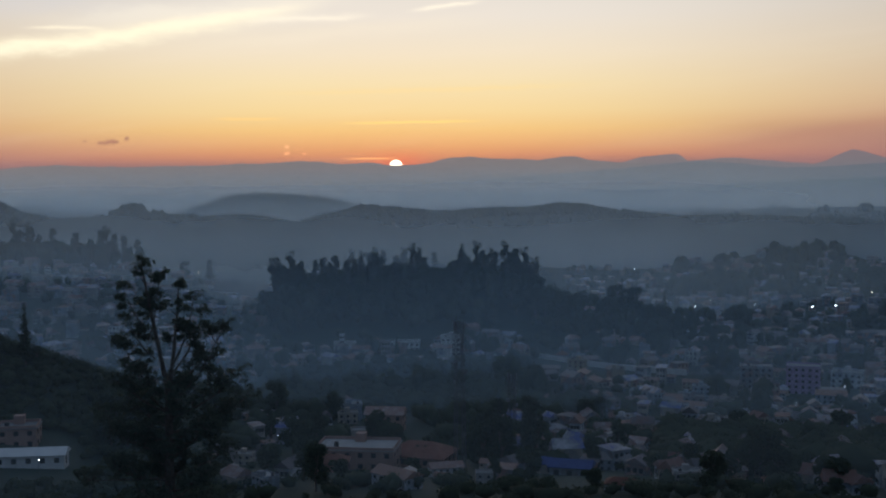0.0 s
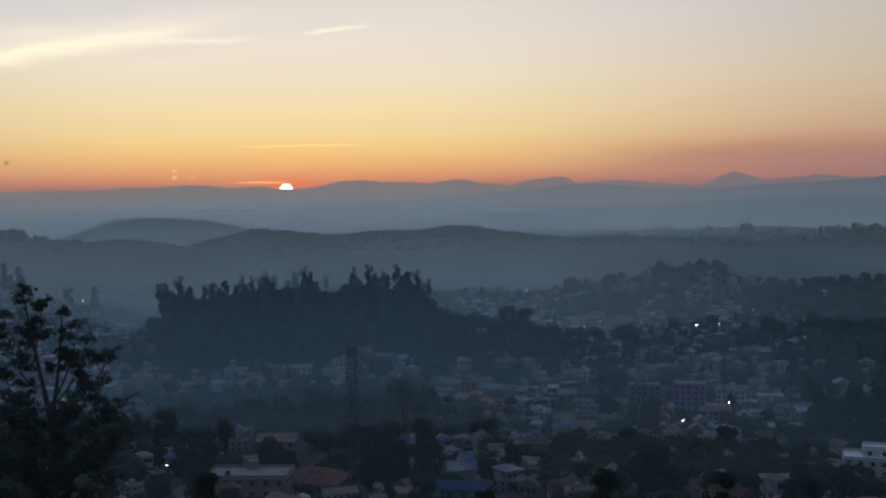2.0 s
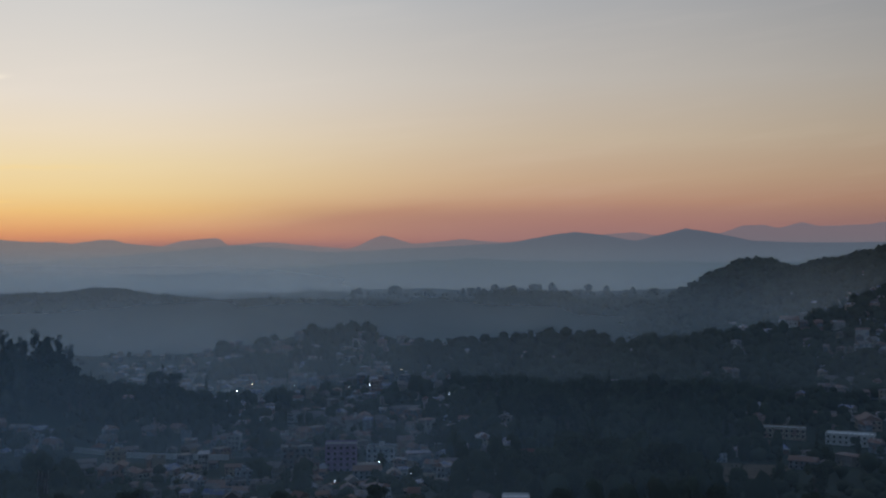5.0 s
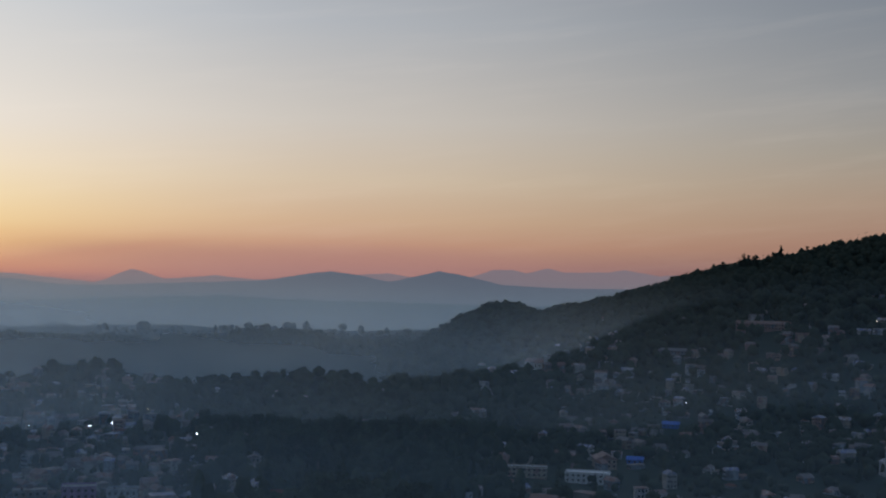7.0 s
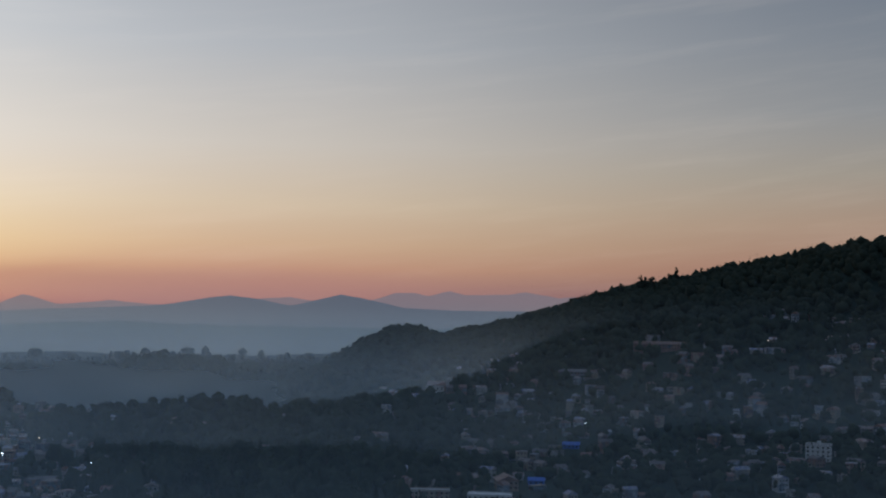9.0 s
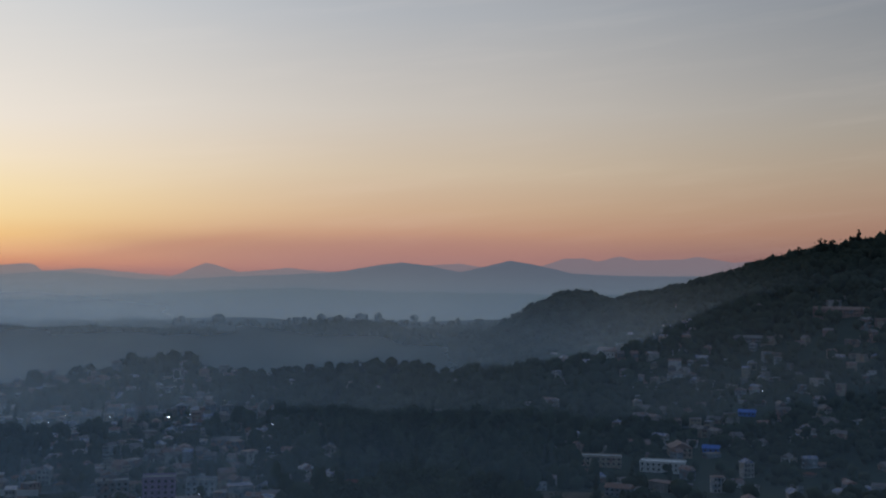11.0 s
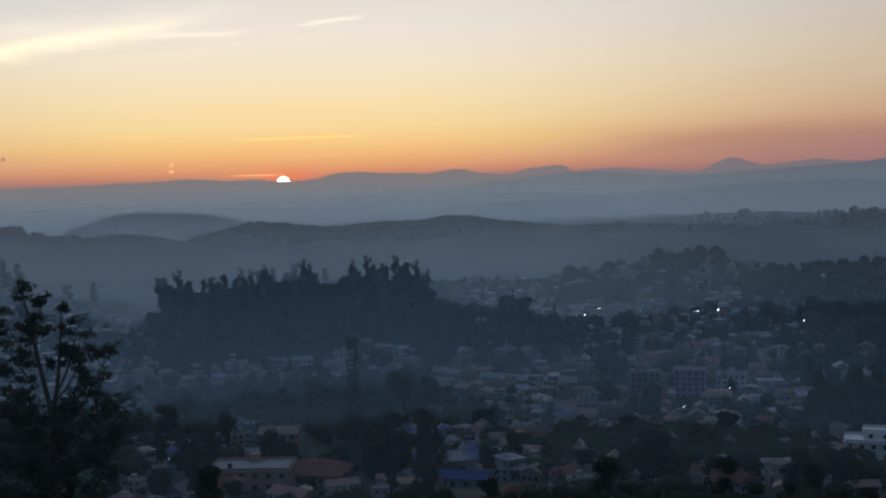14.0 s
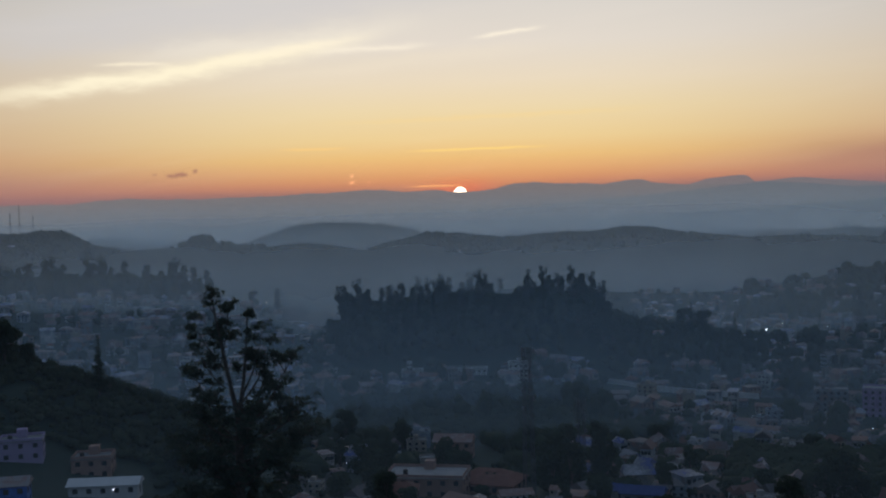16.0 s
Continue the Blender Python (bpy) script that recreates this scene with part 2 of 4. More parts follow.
M_aerial = surface("grey_aerial_shell", [(0.3, (0.12, 0.12, 0.13, 1)), (0.7, (0.20, 0.20, 0.21, 1))], 2.0, 0.6)
M_tank = surface("black_plastic_tank", [(0.3, (0.02, 0.02, 0.022, 1)), (0.7, (0.035, 0.035, 0.038, 1))], 2.0, 0.5)
M_road = surface("asphalt", [(0.3, (0.05, 0.05, 0.052, 1)), (0.7, (0.10, 0.10, 0.10, 1))], 0.6)
M_lamp = glowing("cold_lamp", (0.85, 0.93, 1.0, 1), 22.0)
M_lamp_warm = glowing("warm_lamp", (1.0, 0.75, 0.45, 1), 12.0)
M_sun = glowing("setting_sun", (1.0, 0.80, 0.62, 1), 3.2)


def painted_haze(name, low, high, z0, z1, away=(0.62, 0.70, 0.80)):
    """Distant country as a self-lit colour: haze is painted in, changing from foot to crest, dimmer away from the
    sunset.
    """
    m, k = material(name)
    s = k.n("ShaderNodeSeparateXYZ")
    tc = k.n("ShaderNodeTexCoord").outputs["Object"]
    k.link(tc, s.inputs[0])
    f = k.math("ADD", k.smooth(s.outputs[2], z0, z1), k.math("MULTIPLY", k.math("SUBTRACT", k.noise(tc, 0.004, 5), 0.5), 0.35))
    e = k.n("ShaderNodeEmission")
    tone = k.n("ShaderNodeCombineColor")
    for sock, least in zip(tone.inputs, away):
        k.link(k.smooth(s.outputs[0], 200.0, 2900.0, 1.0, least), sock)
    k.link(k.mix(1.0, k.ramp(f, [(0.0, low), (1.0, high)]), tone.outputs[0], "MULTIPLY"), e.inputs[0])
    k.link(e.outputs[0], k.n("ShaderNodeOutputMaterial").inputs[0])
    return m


# ---------------------------------------------------------------- the lie of the land
def bump(x, y, az, d, amp, across, along, power=2.0):
    a = radians(az)
    cx, cy = -d * math.sin(a), d * math.cos(a)
    dx, dy = x - cx, y - cy
    u = (dx * math.cos(a) + dy * math.sin(a)) / across
    v = (-dx * math.sin(a) + dy * math.cos(a)) / along
    return amp * np.exp(-(u * u) ** (power / 2) - (v * v) ** (power / 2))


# each hill: distance, reach before and behind it, then heading and height of its crest as seen from the viewpoint
HILLS = (
    (1150, 420, 130, (40, -4.0, 26, -3.7, 21, -3.9, 17, -4.2, 14, -4.7, 11.5, -5.6, 9, -6.2)),                            # rise behind the old town
    (2100, 330, 260, (44, -1.5, 27, -1.5, 24, -1.55, 21.7, -1.3, 20.3, -1.85, 18, -2.0, 16.4, -2.0, 15.5, -1.7, 14.5, -1.85, 12.7, -2.1, 10.8, -2.4, 7, -2.9, 2, -4.0)),
    (3000, 260, 220, (26, -2.4, 22, -1.8, 19.7, -1.5, 18, -1.7, 14.5, -2.2, 12.9, -1.75, 12.1, -1.45, 10.8, -1.05, 9.4, -0.92, 8, -1.02, 6.6, -1.2, 5.2, -1.5, 4.1, -1.8, 1, -2.4)),
    (2450, 420, 240, (9, -2.8, 6, -2.15, 4.1, -1.8, 2.4, -1.9, 0.7, -2.15, -0.4, -2.15, -2.4, -1.9, -4.1, -1.78, -5.2, -1.58, -5.9, -1.47, -7.2, -1.62, -8.3, -1.95, -10.2, -2.3, -13, -2.7, -18, -3.0, -35, -3.2)),
    (1780, 420, 260, (-10, -4.2, -12.5, -3.3, -14.1, -3.3, -15.5, -2.8, -17.2, -2.75, -18.4, -2.35, -20, -2.4, -21.3, -2.75, -22.6, -2.6, -23.9, -2.8, -26, -3.0, -30, -3.0, -34, -2.9, -38, -2.4)),
    (1480, 170, 130, (-21, -4.2, -23.6, -3.4, -25, -2.85, -27.5, -2.7, -29, -2.8, -30.2, -3.4, -33, -4.2)),                # grove hillock
    (1900, 230, 240, (-31.5, -3.6, -33.4, -2.7, -34.8, -1.9, -35.9, -1.35, -37.3, -0.95, -38.7, -0.92, -39.9, -1.3, -41, -1.0, -42.1, -1.0, -43.8, -0.5, -47, 0.0)),
    (1560, 430, 500, (-29, -4.4, -33, -3.8, -36, -3.0, -38.5, -2.2, -41, -1.2, -43.5, -0.25, -46, 0.35, -48.8, 1.1, -50.5, 1.47, -54, 2.2, -57, 2.97, -60, 3.52, -66, 3.3, -75, 1.84, -95, -2.9)),   # the long wooded hill
)


def land(x, y):
    """Height of the ground; x, y numbers or arrays."""
    x, y = np.asarray(x, float), np.asarray(y, float)
    d, az = np.hypot(x, y), np.degrees(np.arctan2(-x, y))
    z = np.interp(d, [0, 12, 30, 100, 200, 280, 400, 550, 700, 1000, 1500, 2000, 2600, 4900],
                  [137.8, 136.5, 126, 98, 79, 66, 46, 29, 22, 18, 20, 28, 34, 30])
    z = z + bump(x, y, 30, 440, 50, 120, 85)                       # bushy spur
    z = z + bump(x, y, 2.0, 880, 36, 108, 75, 5.0)                # wooded knoll
    z = z + bump(x, y, -7.5, 830, 16, 70, 60)
    z = z + bump(x, y, -30, 760, 8, 130, 110)
    for where, near, beyond, crest in HILLS:
        heads, highs = crest[::2], crest[1::2]
        top = EYE.z + where * np.tan(np.radians(np.interp(az, heads[::-1], highs[::-1])))
        g = np.exp(-(np.abs(d - where) / np.where(d < where, near, beyond)) ** 2)
        z = z + np.maximum(top - z, 0) * g
    z = z + np.clip((d - 1050) / 500, 0, 1) * (5.0 * np.sin(x * 0.011 + 1.7 * np.sin(y * 0.006)) + 4.0 * np.sin(y * 0.014 + 1.2 * np.sin(x * 0.009) + 1.0))
    und = 1.6 * np.sin(x * 0.021 + 1.3 * np.sin(y * 0.013)) + 1.3 * np.sin(y * 0.027 + 2.0 + np.sin(x * 0.017))
    z = z + und * np.clip((d - 60) / 300, 0, 1)
    return z


def ground_z(x, y):
    return float(land(x, y))


def mesh_object(name, verts, faces, mat, smooth=False, parent=None):
    me = bpy.data.meshes.new(name)
    me.from_pydata([tuple(v) for v in verts], [], [tuple(f) for f in faces])
    me.materials.append(mat)
    if smooth:
        me.polygons.foreach_set("use_smooth", [True] * len(me.polygons))
    me.update()
    ob = new(name, me)
    if parent:
        ob.parent = parent
    return ob


def polar_sheet(radii, azs, height):
    R, A = np.meshgrid(radii, np.radians(azs), indexing="ij")
    X, Y = -R * np.sin(A), R * np.cos(A)
    Z = height(X, Y)
    n = len(azs)
    faces = [(i * n + j, i * n + j + 1, (i + 1) * n + j + 1, (i + 1) * n + j) for i in range(len(radii) - 1) for j in range(n - 1)]
    return np.stack([X, Y, Z], -1).reshape(-1, 3), faces


rad = np.concatenate([[0.5], np.geomspace(4, 4900, 190)])
azs = np.concatenate([np.linspace(-180, -80, 26)[:-1], np.linspace(-80, 45, 280)[:-1], np.linspace(45, 180, 36)])
gv, gf = polar_sheet(rad, azs, land)
ground = tagged(mesh_object("ground", gv, gf, M_ground, True), "dark green valley ground with bare earth patches", "ground", kind="structure")


def ridge(name, d, crest, mat, label, rough=3.0, seed=0, lo=-82, hi=44):
    """A far range: its crest line rises and falls, with slopes before and behind."""
    rnd = np.random.RandomState(seed)
    a = np.linspace(lo, hi, 900)
    el = np.interp(a, *zip(*sorted(crest)))
    k = np.arange(900)
    n = sum(rnd.uniform(0.3, 1) / f ** 0.5 * np.sin(k * 0.05 * f + rnd.uniform(0, 6.3)) for f in (5.3, 8.7, 14.0, 23.0, 37.0, 55.0))
    z = EYE.z + d * np.tan(np.radians(el)) + rough * n
    verts, faces = [], []
    for dd, fz in ((-300, 0.0), (-120, 0.55), (0, 1.0), (110, 0.4)):
        for ai, zi in zip(a, z):
            x, y = spot(ai, d + dd)
            verts.append((x, y, -20 + (zi + 20) * fz))
    for i in range(3):
        for j in range(899):
            faces.append((i * 900 + j, i * 900 + j + 1, (i + 1) * 900 + j + 1, (i + 1) * 900 + j))
    return tagged(mesh_object(name, verts, faces, mat, True), label, "hills", kind="structure")


RANGE_SUN = [(44, 0.3), (21.2, 0.40), (18.7, 0.60), (16.6, 0.48), (12.6, 0.51), (8.5, 0.64), (7.1, 0.72), (4.9, 0.58), (3.5, 0.61), (2.4, 0.46), (0.7, 0.58), (-0.45, 0.84), (-1.3, 0.90), (-2.4, 0.78), (-4.7, 0.70), (-5.9, 0.83),
             (-6.6, 0.84), (-7.5, 0.64), (-9.2, 0.52), (-12, 0.35), (-16, 0.1), (-24, -0.2), (-82, -0.3)]
RANGE_FAR = [(44, -0.2), (0, 0.2), (-8.6, 0.45), (-9.1, 0.60), (-9.7, 0.76), (-10.5, 0.86), (-11.5, 0.93), (-11.75, 0.86), (-12.05, 0.58), (-13.2, 0.66), (-14.3, 0.72), (-15.3, 0.62), (-17.9, 0.36), (-18.5, 0.52), (-19.0, 0.80),
             (-19.65, 1.04), (-20.3, 0.90), (-21.2, 0.60), (-23.6, 0.82), (-25.2, 0.70), (-27, 0.6), (-30.8, 1.02), (-32.2, 1.12), (-33.3, 0.95), (-34.5, 0.85), (-36.4, 1.02), (-37.4, 1.37), (-38.4, 1.42), (-39.1, 1.26), (-40.2, 1.50),
             (-41, 1.32), (-43.2, 1.37), (-44.0, 1.48), (-44.9, 1.35), (-45.7, 1.22), (-46.5, 1.27), (-48, 1.1), (-60, 0.9), (-82, 0.8)]
RANGE_MID = [(44, -0.6), (8, -0.5), (0, -0.35), (-3.4, -0.17), (-6.8, 0.07), (-9.7, 0.33), (-11.7, 0.52), (-12.8, 0.57), (-14.5, 0.43), (-16.6, 0.21), (-18.5, 0.24), (-20.4, 0.36), (-23.2, 0.48), (-25.6, 0.60), (-26.7, 0.74), (-28.1, 1.0),
             (-29.3, 1.16), (-30.5, 1.02), (-32.3, 0.68), (-33.4, 0.95), (-34.75, 1.27), (-35.8, 1.12), (-37.9, 0.64), (-40.7, 0.53), (-43.8, 0.54), (-60, 0.4), (-82, 0.3)]
RANGE_LOW = [(44, -0.9), (20, -0.9), (12, -1.0), (4, -1.1), (0, -0.9), (-5, -1.0), (-9, -0.8), (-14, -0.6), (-20, -0.3), (-24, -0.15), (-28, -0.3), (-33, -0.35), (-38, -0.4), (-50, -0.3), (-82, -0.3)]
# haze is painted into these glowing range colours; away darkens them towards +x
M_range_far = painted_haze("far_range_haze", srgb(122, 119, 121), srgb(129, 116, 117), 120, 230, (0.80, 0.82, 0.94))
M_range_sun = painted_haze("sunset_range_haze", srgb(122, 121, 123), srgb(124, 115, 115), 110, 210, (0.80, 0.82, 0.94))
M_range_mid = painted_haze("mid_range_haze", srgb(114, 118, 123), srgb(107, 108, 114), 100, 230, (0.56, 0.66, 0.80))
M_range_low = painted_haze("low_range_haze", srgb(100, 109, 117), srgb(95, 105, 113), 40, 140, (0.56, 0.66, 0.78))
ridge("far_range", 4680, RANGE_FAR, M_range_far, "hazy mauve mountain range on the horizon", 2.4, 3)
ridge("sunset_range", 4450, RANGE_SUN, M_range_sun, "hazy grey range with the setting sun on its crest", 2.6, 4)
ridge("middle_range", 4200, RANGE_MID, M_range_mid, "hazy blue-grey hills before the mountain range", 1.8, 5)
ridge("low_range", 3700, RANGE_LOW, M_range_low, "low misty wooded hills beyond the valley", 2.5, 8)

bm = bmesh.new()
bmesh.ops.create_icosphere(bm, subdivisions=4, radius=28.0)
me = bpy.data.meshes.new("setting_sun")
bm.to_mesh(me), bm.free()
me.materials.append(M_sun)
sun_ball = tagged(new("setting_sun", me), "white-hot setting sun half sunk behind the range", "sun", kind="structure")
sun_ball.location = EYE + toward(SUN_AZ, 0.41) * 4850


# ---------------------------------------------------------------- haze of the air, added as see-through sheets
def haze_sheet_material(name, low, high, passing, cover, full, top, lift, thin=(0.0, 420.0)):
    """A sheet standing in for haze in the air: most of the view goes through; of the light it takes, part is thrown
    back and part passes on.
    Its cover thins out with height, towards +x, and in slow wisps."""
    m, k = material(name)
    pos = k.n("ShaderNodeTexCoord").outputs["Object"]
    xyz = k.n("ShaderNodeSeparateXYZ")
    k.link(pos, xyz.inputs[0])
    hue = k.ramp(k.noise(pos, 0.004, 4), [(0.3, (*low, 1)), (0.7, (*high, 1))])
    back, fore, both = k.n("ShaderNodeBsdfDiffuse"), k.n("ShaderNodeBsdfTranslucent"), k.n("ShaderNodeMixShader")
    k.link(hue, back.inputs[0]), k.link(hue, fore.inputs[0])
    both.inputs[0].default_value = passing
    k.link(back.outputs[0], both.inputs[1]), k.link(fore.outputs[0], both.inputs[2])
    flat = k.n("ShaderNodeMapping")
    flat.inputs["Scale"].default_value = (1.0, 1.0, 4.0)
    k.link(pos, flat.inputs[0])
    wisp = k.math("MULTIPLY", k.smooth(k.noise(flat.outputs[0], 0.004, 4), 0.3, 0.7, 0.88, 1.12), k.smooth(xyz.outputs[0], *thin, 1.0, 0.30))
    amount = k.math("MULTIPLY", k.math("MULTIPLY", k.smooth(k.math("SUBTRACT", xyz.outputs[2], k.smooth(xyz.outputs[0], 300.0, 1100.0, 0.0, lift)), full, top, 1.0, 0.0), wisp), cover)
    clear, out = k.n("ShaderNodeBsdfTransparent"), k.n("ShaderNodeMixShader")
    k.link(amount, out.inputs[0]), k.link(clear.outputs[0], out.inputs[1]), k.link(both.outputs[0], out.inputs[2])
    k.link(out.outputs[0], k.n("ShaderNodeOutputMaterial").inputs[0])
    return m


def mist_bank(d, cover, full, top, low=8.0, near=True, lift=0.0):
    """A haze sheet set across the valley, wavering in its line and leaning a little; far ones get a paler, backlit
    colour.
    """
    m = haze_sheet_material("near_haze", (0.50, 0.68, 0.80), (0.60, 0.76, 0.86), 0.35, cover, full, top, lift) if near else \
        haze_sheet_material("backlit_haze", (0.67, 0.81, 0.88), (0.74, 0.87, 0.93), 0.90, cover, full, top, lift, (150.0, 580.0) if d < 1200 else (480.0, 1200.0))
    n = 113
    a = np.radians(np.linspace(-76, 36, n))
    wave = 1 + 0.05 * np.sin(a * 9 + d) + 0.03 * np.sin(a * 23 + 2 * d)
    vs, fs = [], []
    for z in np.linspace(low, top + lift, 9):
        lean = (z - low) * (1.6 if near else -1.0) * min(1.0, d / 600)
        vs += [(-(d * w_ + lean) * math.sin(q), (d * w_ + lean) * math.cos(q), z) for q, w_ in zip(a, wave)]
    for i in range(8):
        fs += [(i * n + j, i * n + j + 1, (i + 1) * n + j + 1, (i + 1) * n + j) for j in range(n - 1)]
    return tagged(mesh_object("mist_bank", vs, fs, m, True), "thin blue-grey sheet standing in for haze over the valley", "mist", "mist over the valley", "stuff")


# this first sheet is added to raise the darks of the near tree
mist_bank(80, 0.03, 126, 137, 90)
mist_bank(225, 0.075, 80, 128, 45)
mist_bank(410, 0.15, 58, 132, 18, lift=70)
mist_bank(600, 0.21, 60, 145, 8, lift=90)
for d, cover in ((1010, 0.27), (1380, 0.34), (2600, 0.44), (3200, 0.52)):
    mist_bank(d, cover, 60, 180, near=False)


# ---------------------------------------------------------------- trees
def part(name, data, mat, parent, label=""):
    """Links a mesh or bmesh as one part under a thing."""
    if not isinstance(data, bpy.types.Mesh):
        me = bpy.data.meshes.new(name)
        data.to_mesh(me), data.free()
        data = me
    if mat and not data.materials:
        data.materials.append(mat)
    ob = new(name, data)
    ob.parent = parent
    return tagged(ob, label)


def leaf_mesh(name, clumps, size, per, seed, flat=0.55):
    """Small leaf sprays scattered through clumps (x, y, z, radius, height)."""
    rnd = np.random.RandomState(seed)
    vs, fs = [], []
    for cx, cy, cz, r, h in clumps:
        n = max(6, int(per * r * r))
        d = rnd.normal(size=(n, 3))
        d /= np.linalg.norm(d, axis=1)[:, None]
        p = np.array([cx, cy, cz]) + d * (rnd.uniform(0.45, 1.0, (n, 1)) ** 0.6) * np.array([r, r, h])
        u = rnd.normal(size=(n, 3))
        u /= np.linalg.norm(u, axis=1)[:, None]
        v = np.cross(u, rnd.normal(size=(n, 3)))
        v /= np.linalg.norm(v, axis=1)[:, None] + 1e-9
        s = size * rnd.uniform(0.5, 1.3, (n, 1))
        for q, a, b in zip(p, u * s, v * s * flat):
            k = len(vs)
            vs += [q - a, q + b, q + a, q - b]
            fs.append((k, k + 1, k + 2, k + 3))
    me = bpy.data.meshes.new(name)
    me.from_pydata([tuple(v) for v in vs], [], fs)
    me.update()
    return me


def limbs(paths, sides=6):
    """Tapered tubes: each path is a list of (point, radius)."""
    vs, fs = [], []
    for path in paths:
        k0 = len(vs)
        for i, (p, r) in enumerate(path):
            a, b = Vector(path[max(i - 1, 0)][0]), Vector(path[min(i + 1, len(path) - 1)][0])
            t = (b - a).normalized()
            s = t.orthogonal().normalized()
            q = t.cross(s)
            for j in range(sides):
                w_ = 2 * math.pi * j / sides
                vs.append(Vector(p) + r * (math.cos(w_) * s + math.sin(w_) * q))
        for i in range(len(path) - 1):
            for j in range(sides):
                m = (j + 1) % sides
                fs.append((k0 + i * sides + j, k0 + i * sides + m, k0 + (i + 1) * sides + m, k0 + (i + 1) * sides + j))
    me = bpy.data.meshes.new("trunk")
    me.from_pydata([tuple(v) for v in vs], [], fs)
    me.update()
    return me


def round_tree(seed, height=16.0, width=10.0, leaf=M_leaf, label="dark leafy broad-crowned tree"):
    rnd = random.Random(seed)
    root = tagged(new("tree"), label, "tree")
    clumps, paths = [], [[((0, 0, -1.5), 0.5), ((0.1, 0, height * 0.35), 0.35), ((0.2, 0.1, height * 0.75), 0.12)]]
    for i in range(13):
        a, f = rnd.uniform(0, 6.3), rnd.random()
        z = height * (0.30 + 0.58 * f)
        r = width * 0.5 * (1.0 - 0.65 * abs(f - 0.3)) * rnd.uniform(0.35, 0.8)
        c = (r * math.cos(a), r * math.sin(a), z)
        clumps.append((*c, width * rnd.uniform(0.19, 0.29), height * rnd.uniform(0.09, 0.15)))
        if i % 2 == 0:
            paths.append([((0.1, 0, height * 0.3), 0.2), ((c[0] * 0.6, c[1] * 0.6, z * 0.85), 0.1), (c, 0.04)])
    part("trunk", limbs(paths), M_bark, root, "dark trunk with limbs")
    part("crown", leaf_mesh("crown", clumps, 0.7, 22, seed), leaf, root)
    return root


def tall_tree(seed, height=30.0, label="tall slender eucalyptus with tufted crown"):
    rnd = random.Random(seed)
    root = tagged(new("eucalyptus_tree"), label, "tree")
    lean = rnd.uniform(-0.5, 0.5)
    top = (lean, rnd.uniform(-0.5, 0.5), height)
    at = lambda f: (top[0] * f * f, top[1] * f * f, height * f)
    paths = [[(at(-0.05), 0.55), (at(0.3), 0.4), (at(0.6), 0.28), (at(0.97), 0.06)]]
    clumps = []
    for i in range(17):
        f = 0.28 + 0.70 * (i + rnd.random()) / 17
        b = at(f)
        a, r = rnd.uniform(0, 6.3), rnd.uniform(0.6, 3.2) * (1.25 - 0.6 * f)
        c = (b[0] + r * math.cos(a), b[1] + r * math.sin(a), b[2] + rnd.uniform(0.3, 1.5))
        clumps.append((*c, rnd.uniform(1.5, 2.7) * (1.15 - 0.35 * f), rnd.uniform(1.5, 2.8)))
        paths.append([(at(f - 0.05), 0.14), (c, 0.04)])
    part("trunk", limbs(paths, 5), M_bark, root, "pale bare trunk with short limbs")
    part("crown", leaf_mesh("crown", clumps, 0.62, 26, seed), M_euca, root)
    return root


def cone_tree(seed, height=18.0, width=5.5, label="dark pointed cypress with dense foliage"):
    rnd = random.Random(seed)
    root = tagged(new("cypress_tree"), label, "tree")
    clumps = []
    for i in range(15):
        f = (i + 0.5) / 15
        r = width * 0.5 * (1 - f) ** 0.8
        a = i * 2.4 + rnd.uniform(-0.4, 0.4)
        clumps.append((0.45 * r * math.cos(a), 0.45 * r * math.sin(a), height * (0.08 + 0.9 * f), max(0.5, r * 0.75), height * 0.055))
    part("trunk", limbs([[((0, 0, -1.5), 0.4), ((0, 0, height * 0.5), 0.2), ((0, 0, height * 0.98), 0.04)]], 5), M_bark, root, "straight brown trunk")
    part("crown", leaf_mesh("crown", clumps, 0.6, 34, seed), M_needle, root)
    return root


def place(proto, x, y, scale=1.0, turn=0.0, sink=0.4):
    """A copy of a thing stood on the ground; its scale is kept in the pose."""
    ob = copy_thing(proto, Matrix.Identity(4))
    ob.matrix_basis = pose(x, y, ground_z(x, y) - sink, 0, 0, turn) @ Matrix.Scale(scale, 4)
    return ob


def discard(*roots):
    for root in roots:
        for o in (*root.children_recursive, root):
            bpy.data.objects.remove(o)


rt = random.Random(11)
ROUND = [round_tree(1), round_tree(2, 14, 12), round_tree(3, 18, 9), round_tree(4, 12, 9)]
TALL = [tall_tree(21), tall_tree(22, 27), tall_tree(23, 33), tall_tree(24, 24)]
CONE = [cone_tree(31), cone_tree(32, 22, 6.5), cone_tree(33, 14, 5)]


def wood(n, az0, az1, d0, d1, kinds, lo=0.8, hi=1.15, group="trees of the wood", gap=4.0, seen=None, round_edge=False):
    """n trees strewn over a stretch of the plan."""
    seen = [] if seen is None else seen
    made = tries = 0
    while made < n and tries < n * 30:
        tries += 1
        x, y = spot(0.5 * (az0 + az1) + (az1 - az0) * 0.56 * (rt.random() + rt.random() - 1 if round_edge else rt.uniform(-0.89, 0.89)), rt.uniform(d0, d1))
        if any((x - a) ** 2 + (y - b) ** 2 < gap * gap for a, b in seen):
            continue
        seen.append((x, y))
        tagged(place(rt.choice(kinds), x, y, rt.uniform(lo, hi), rt.uniform(0, 360)), group=group)
        made += 1
    return seen


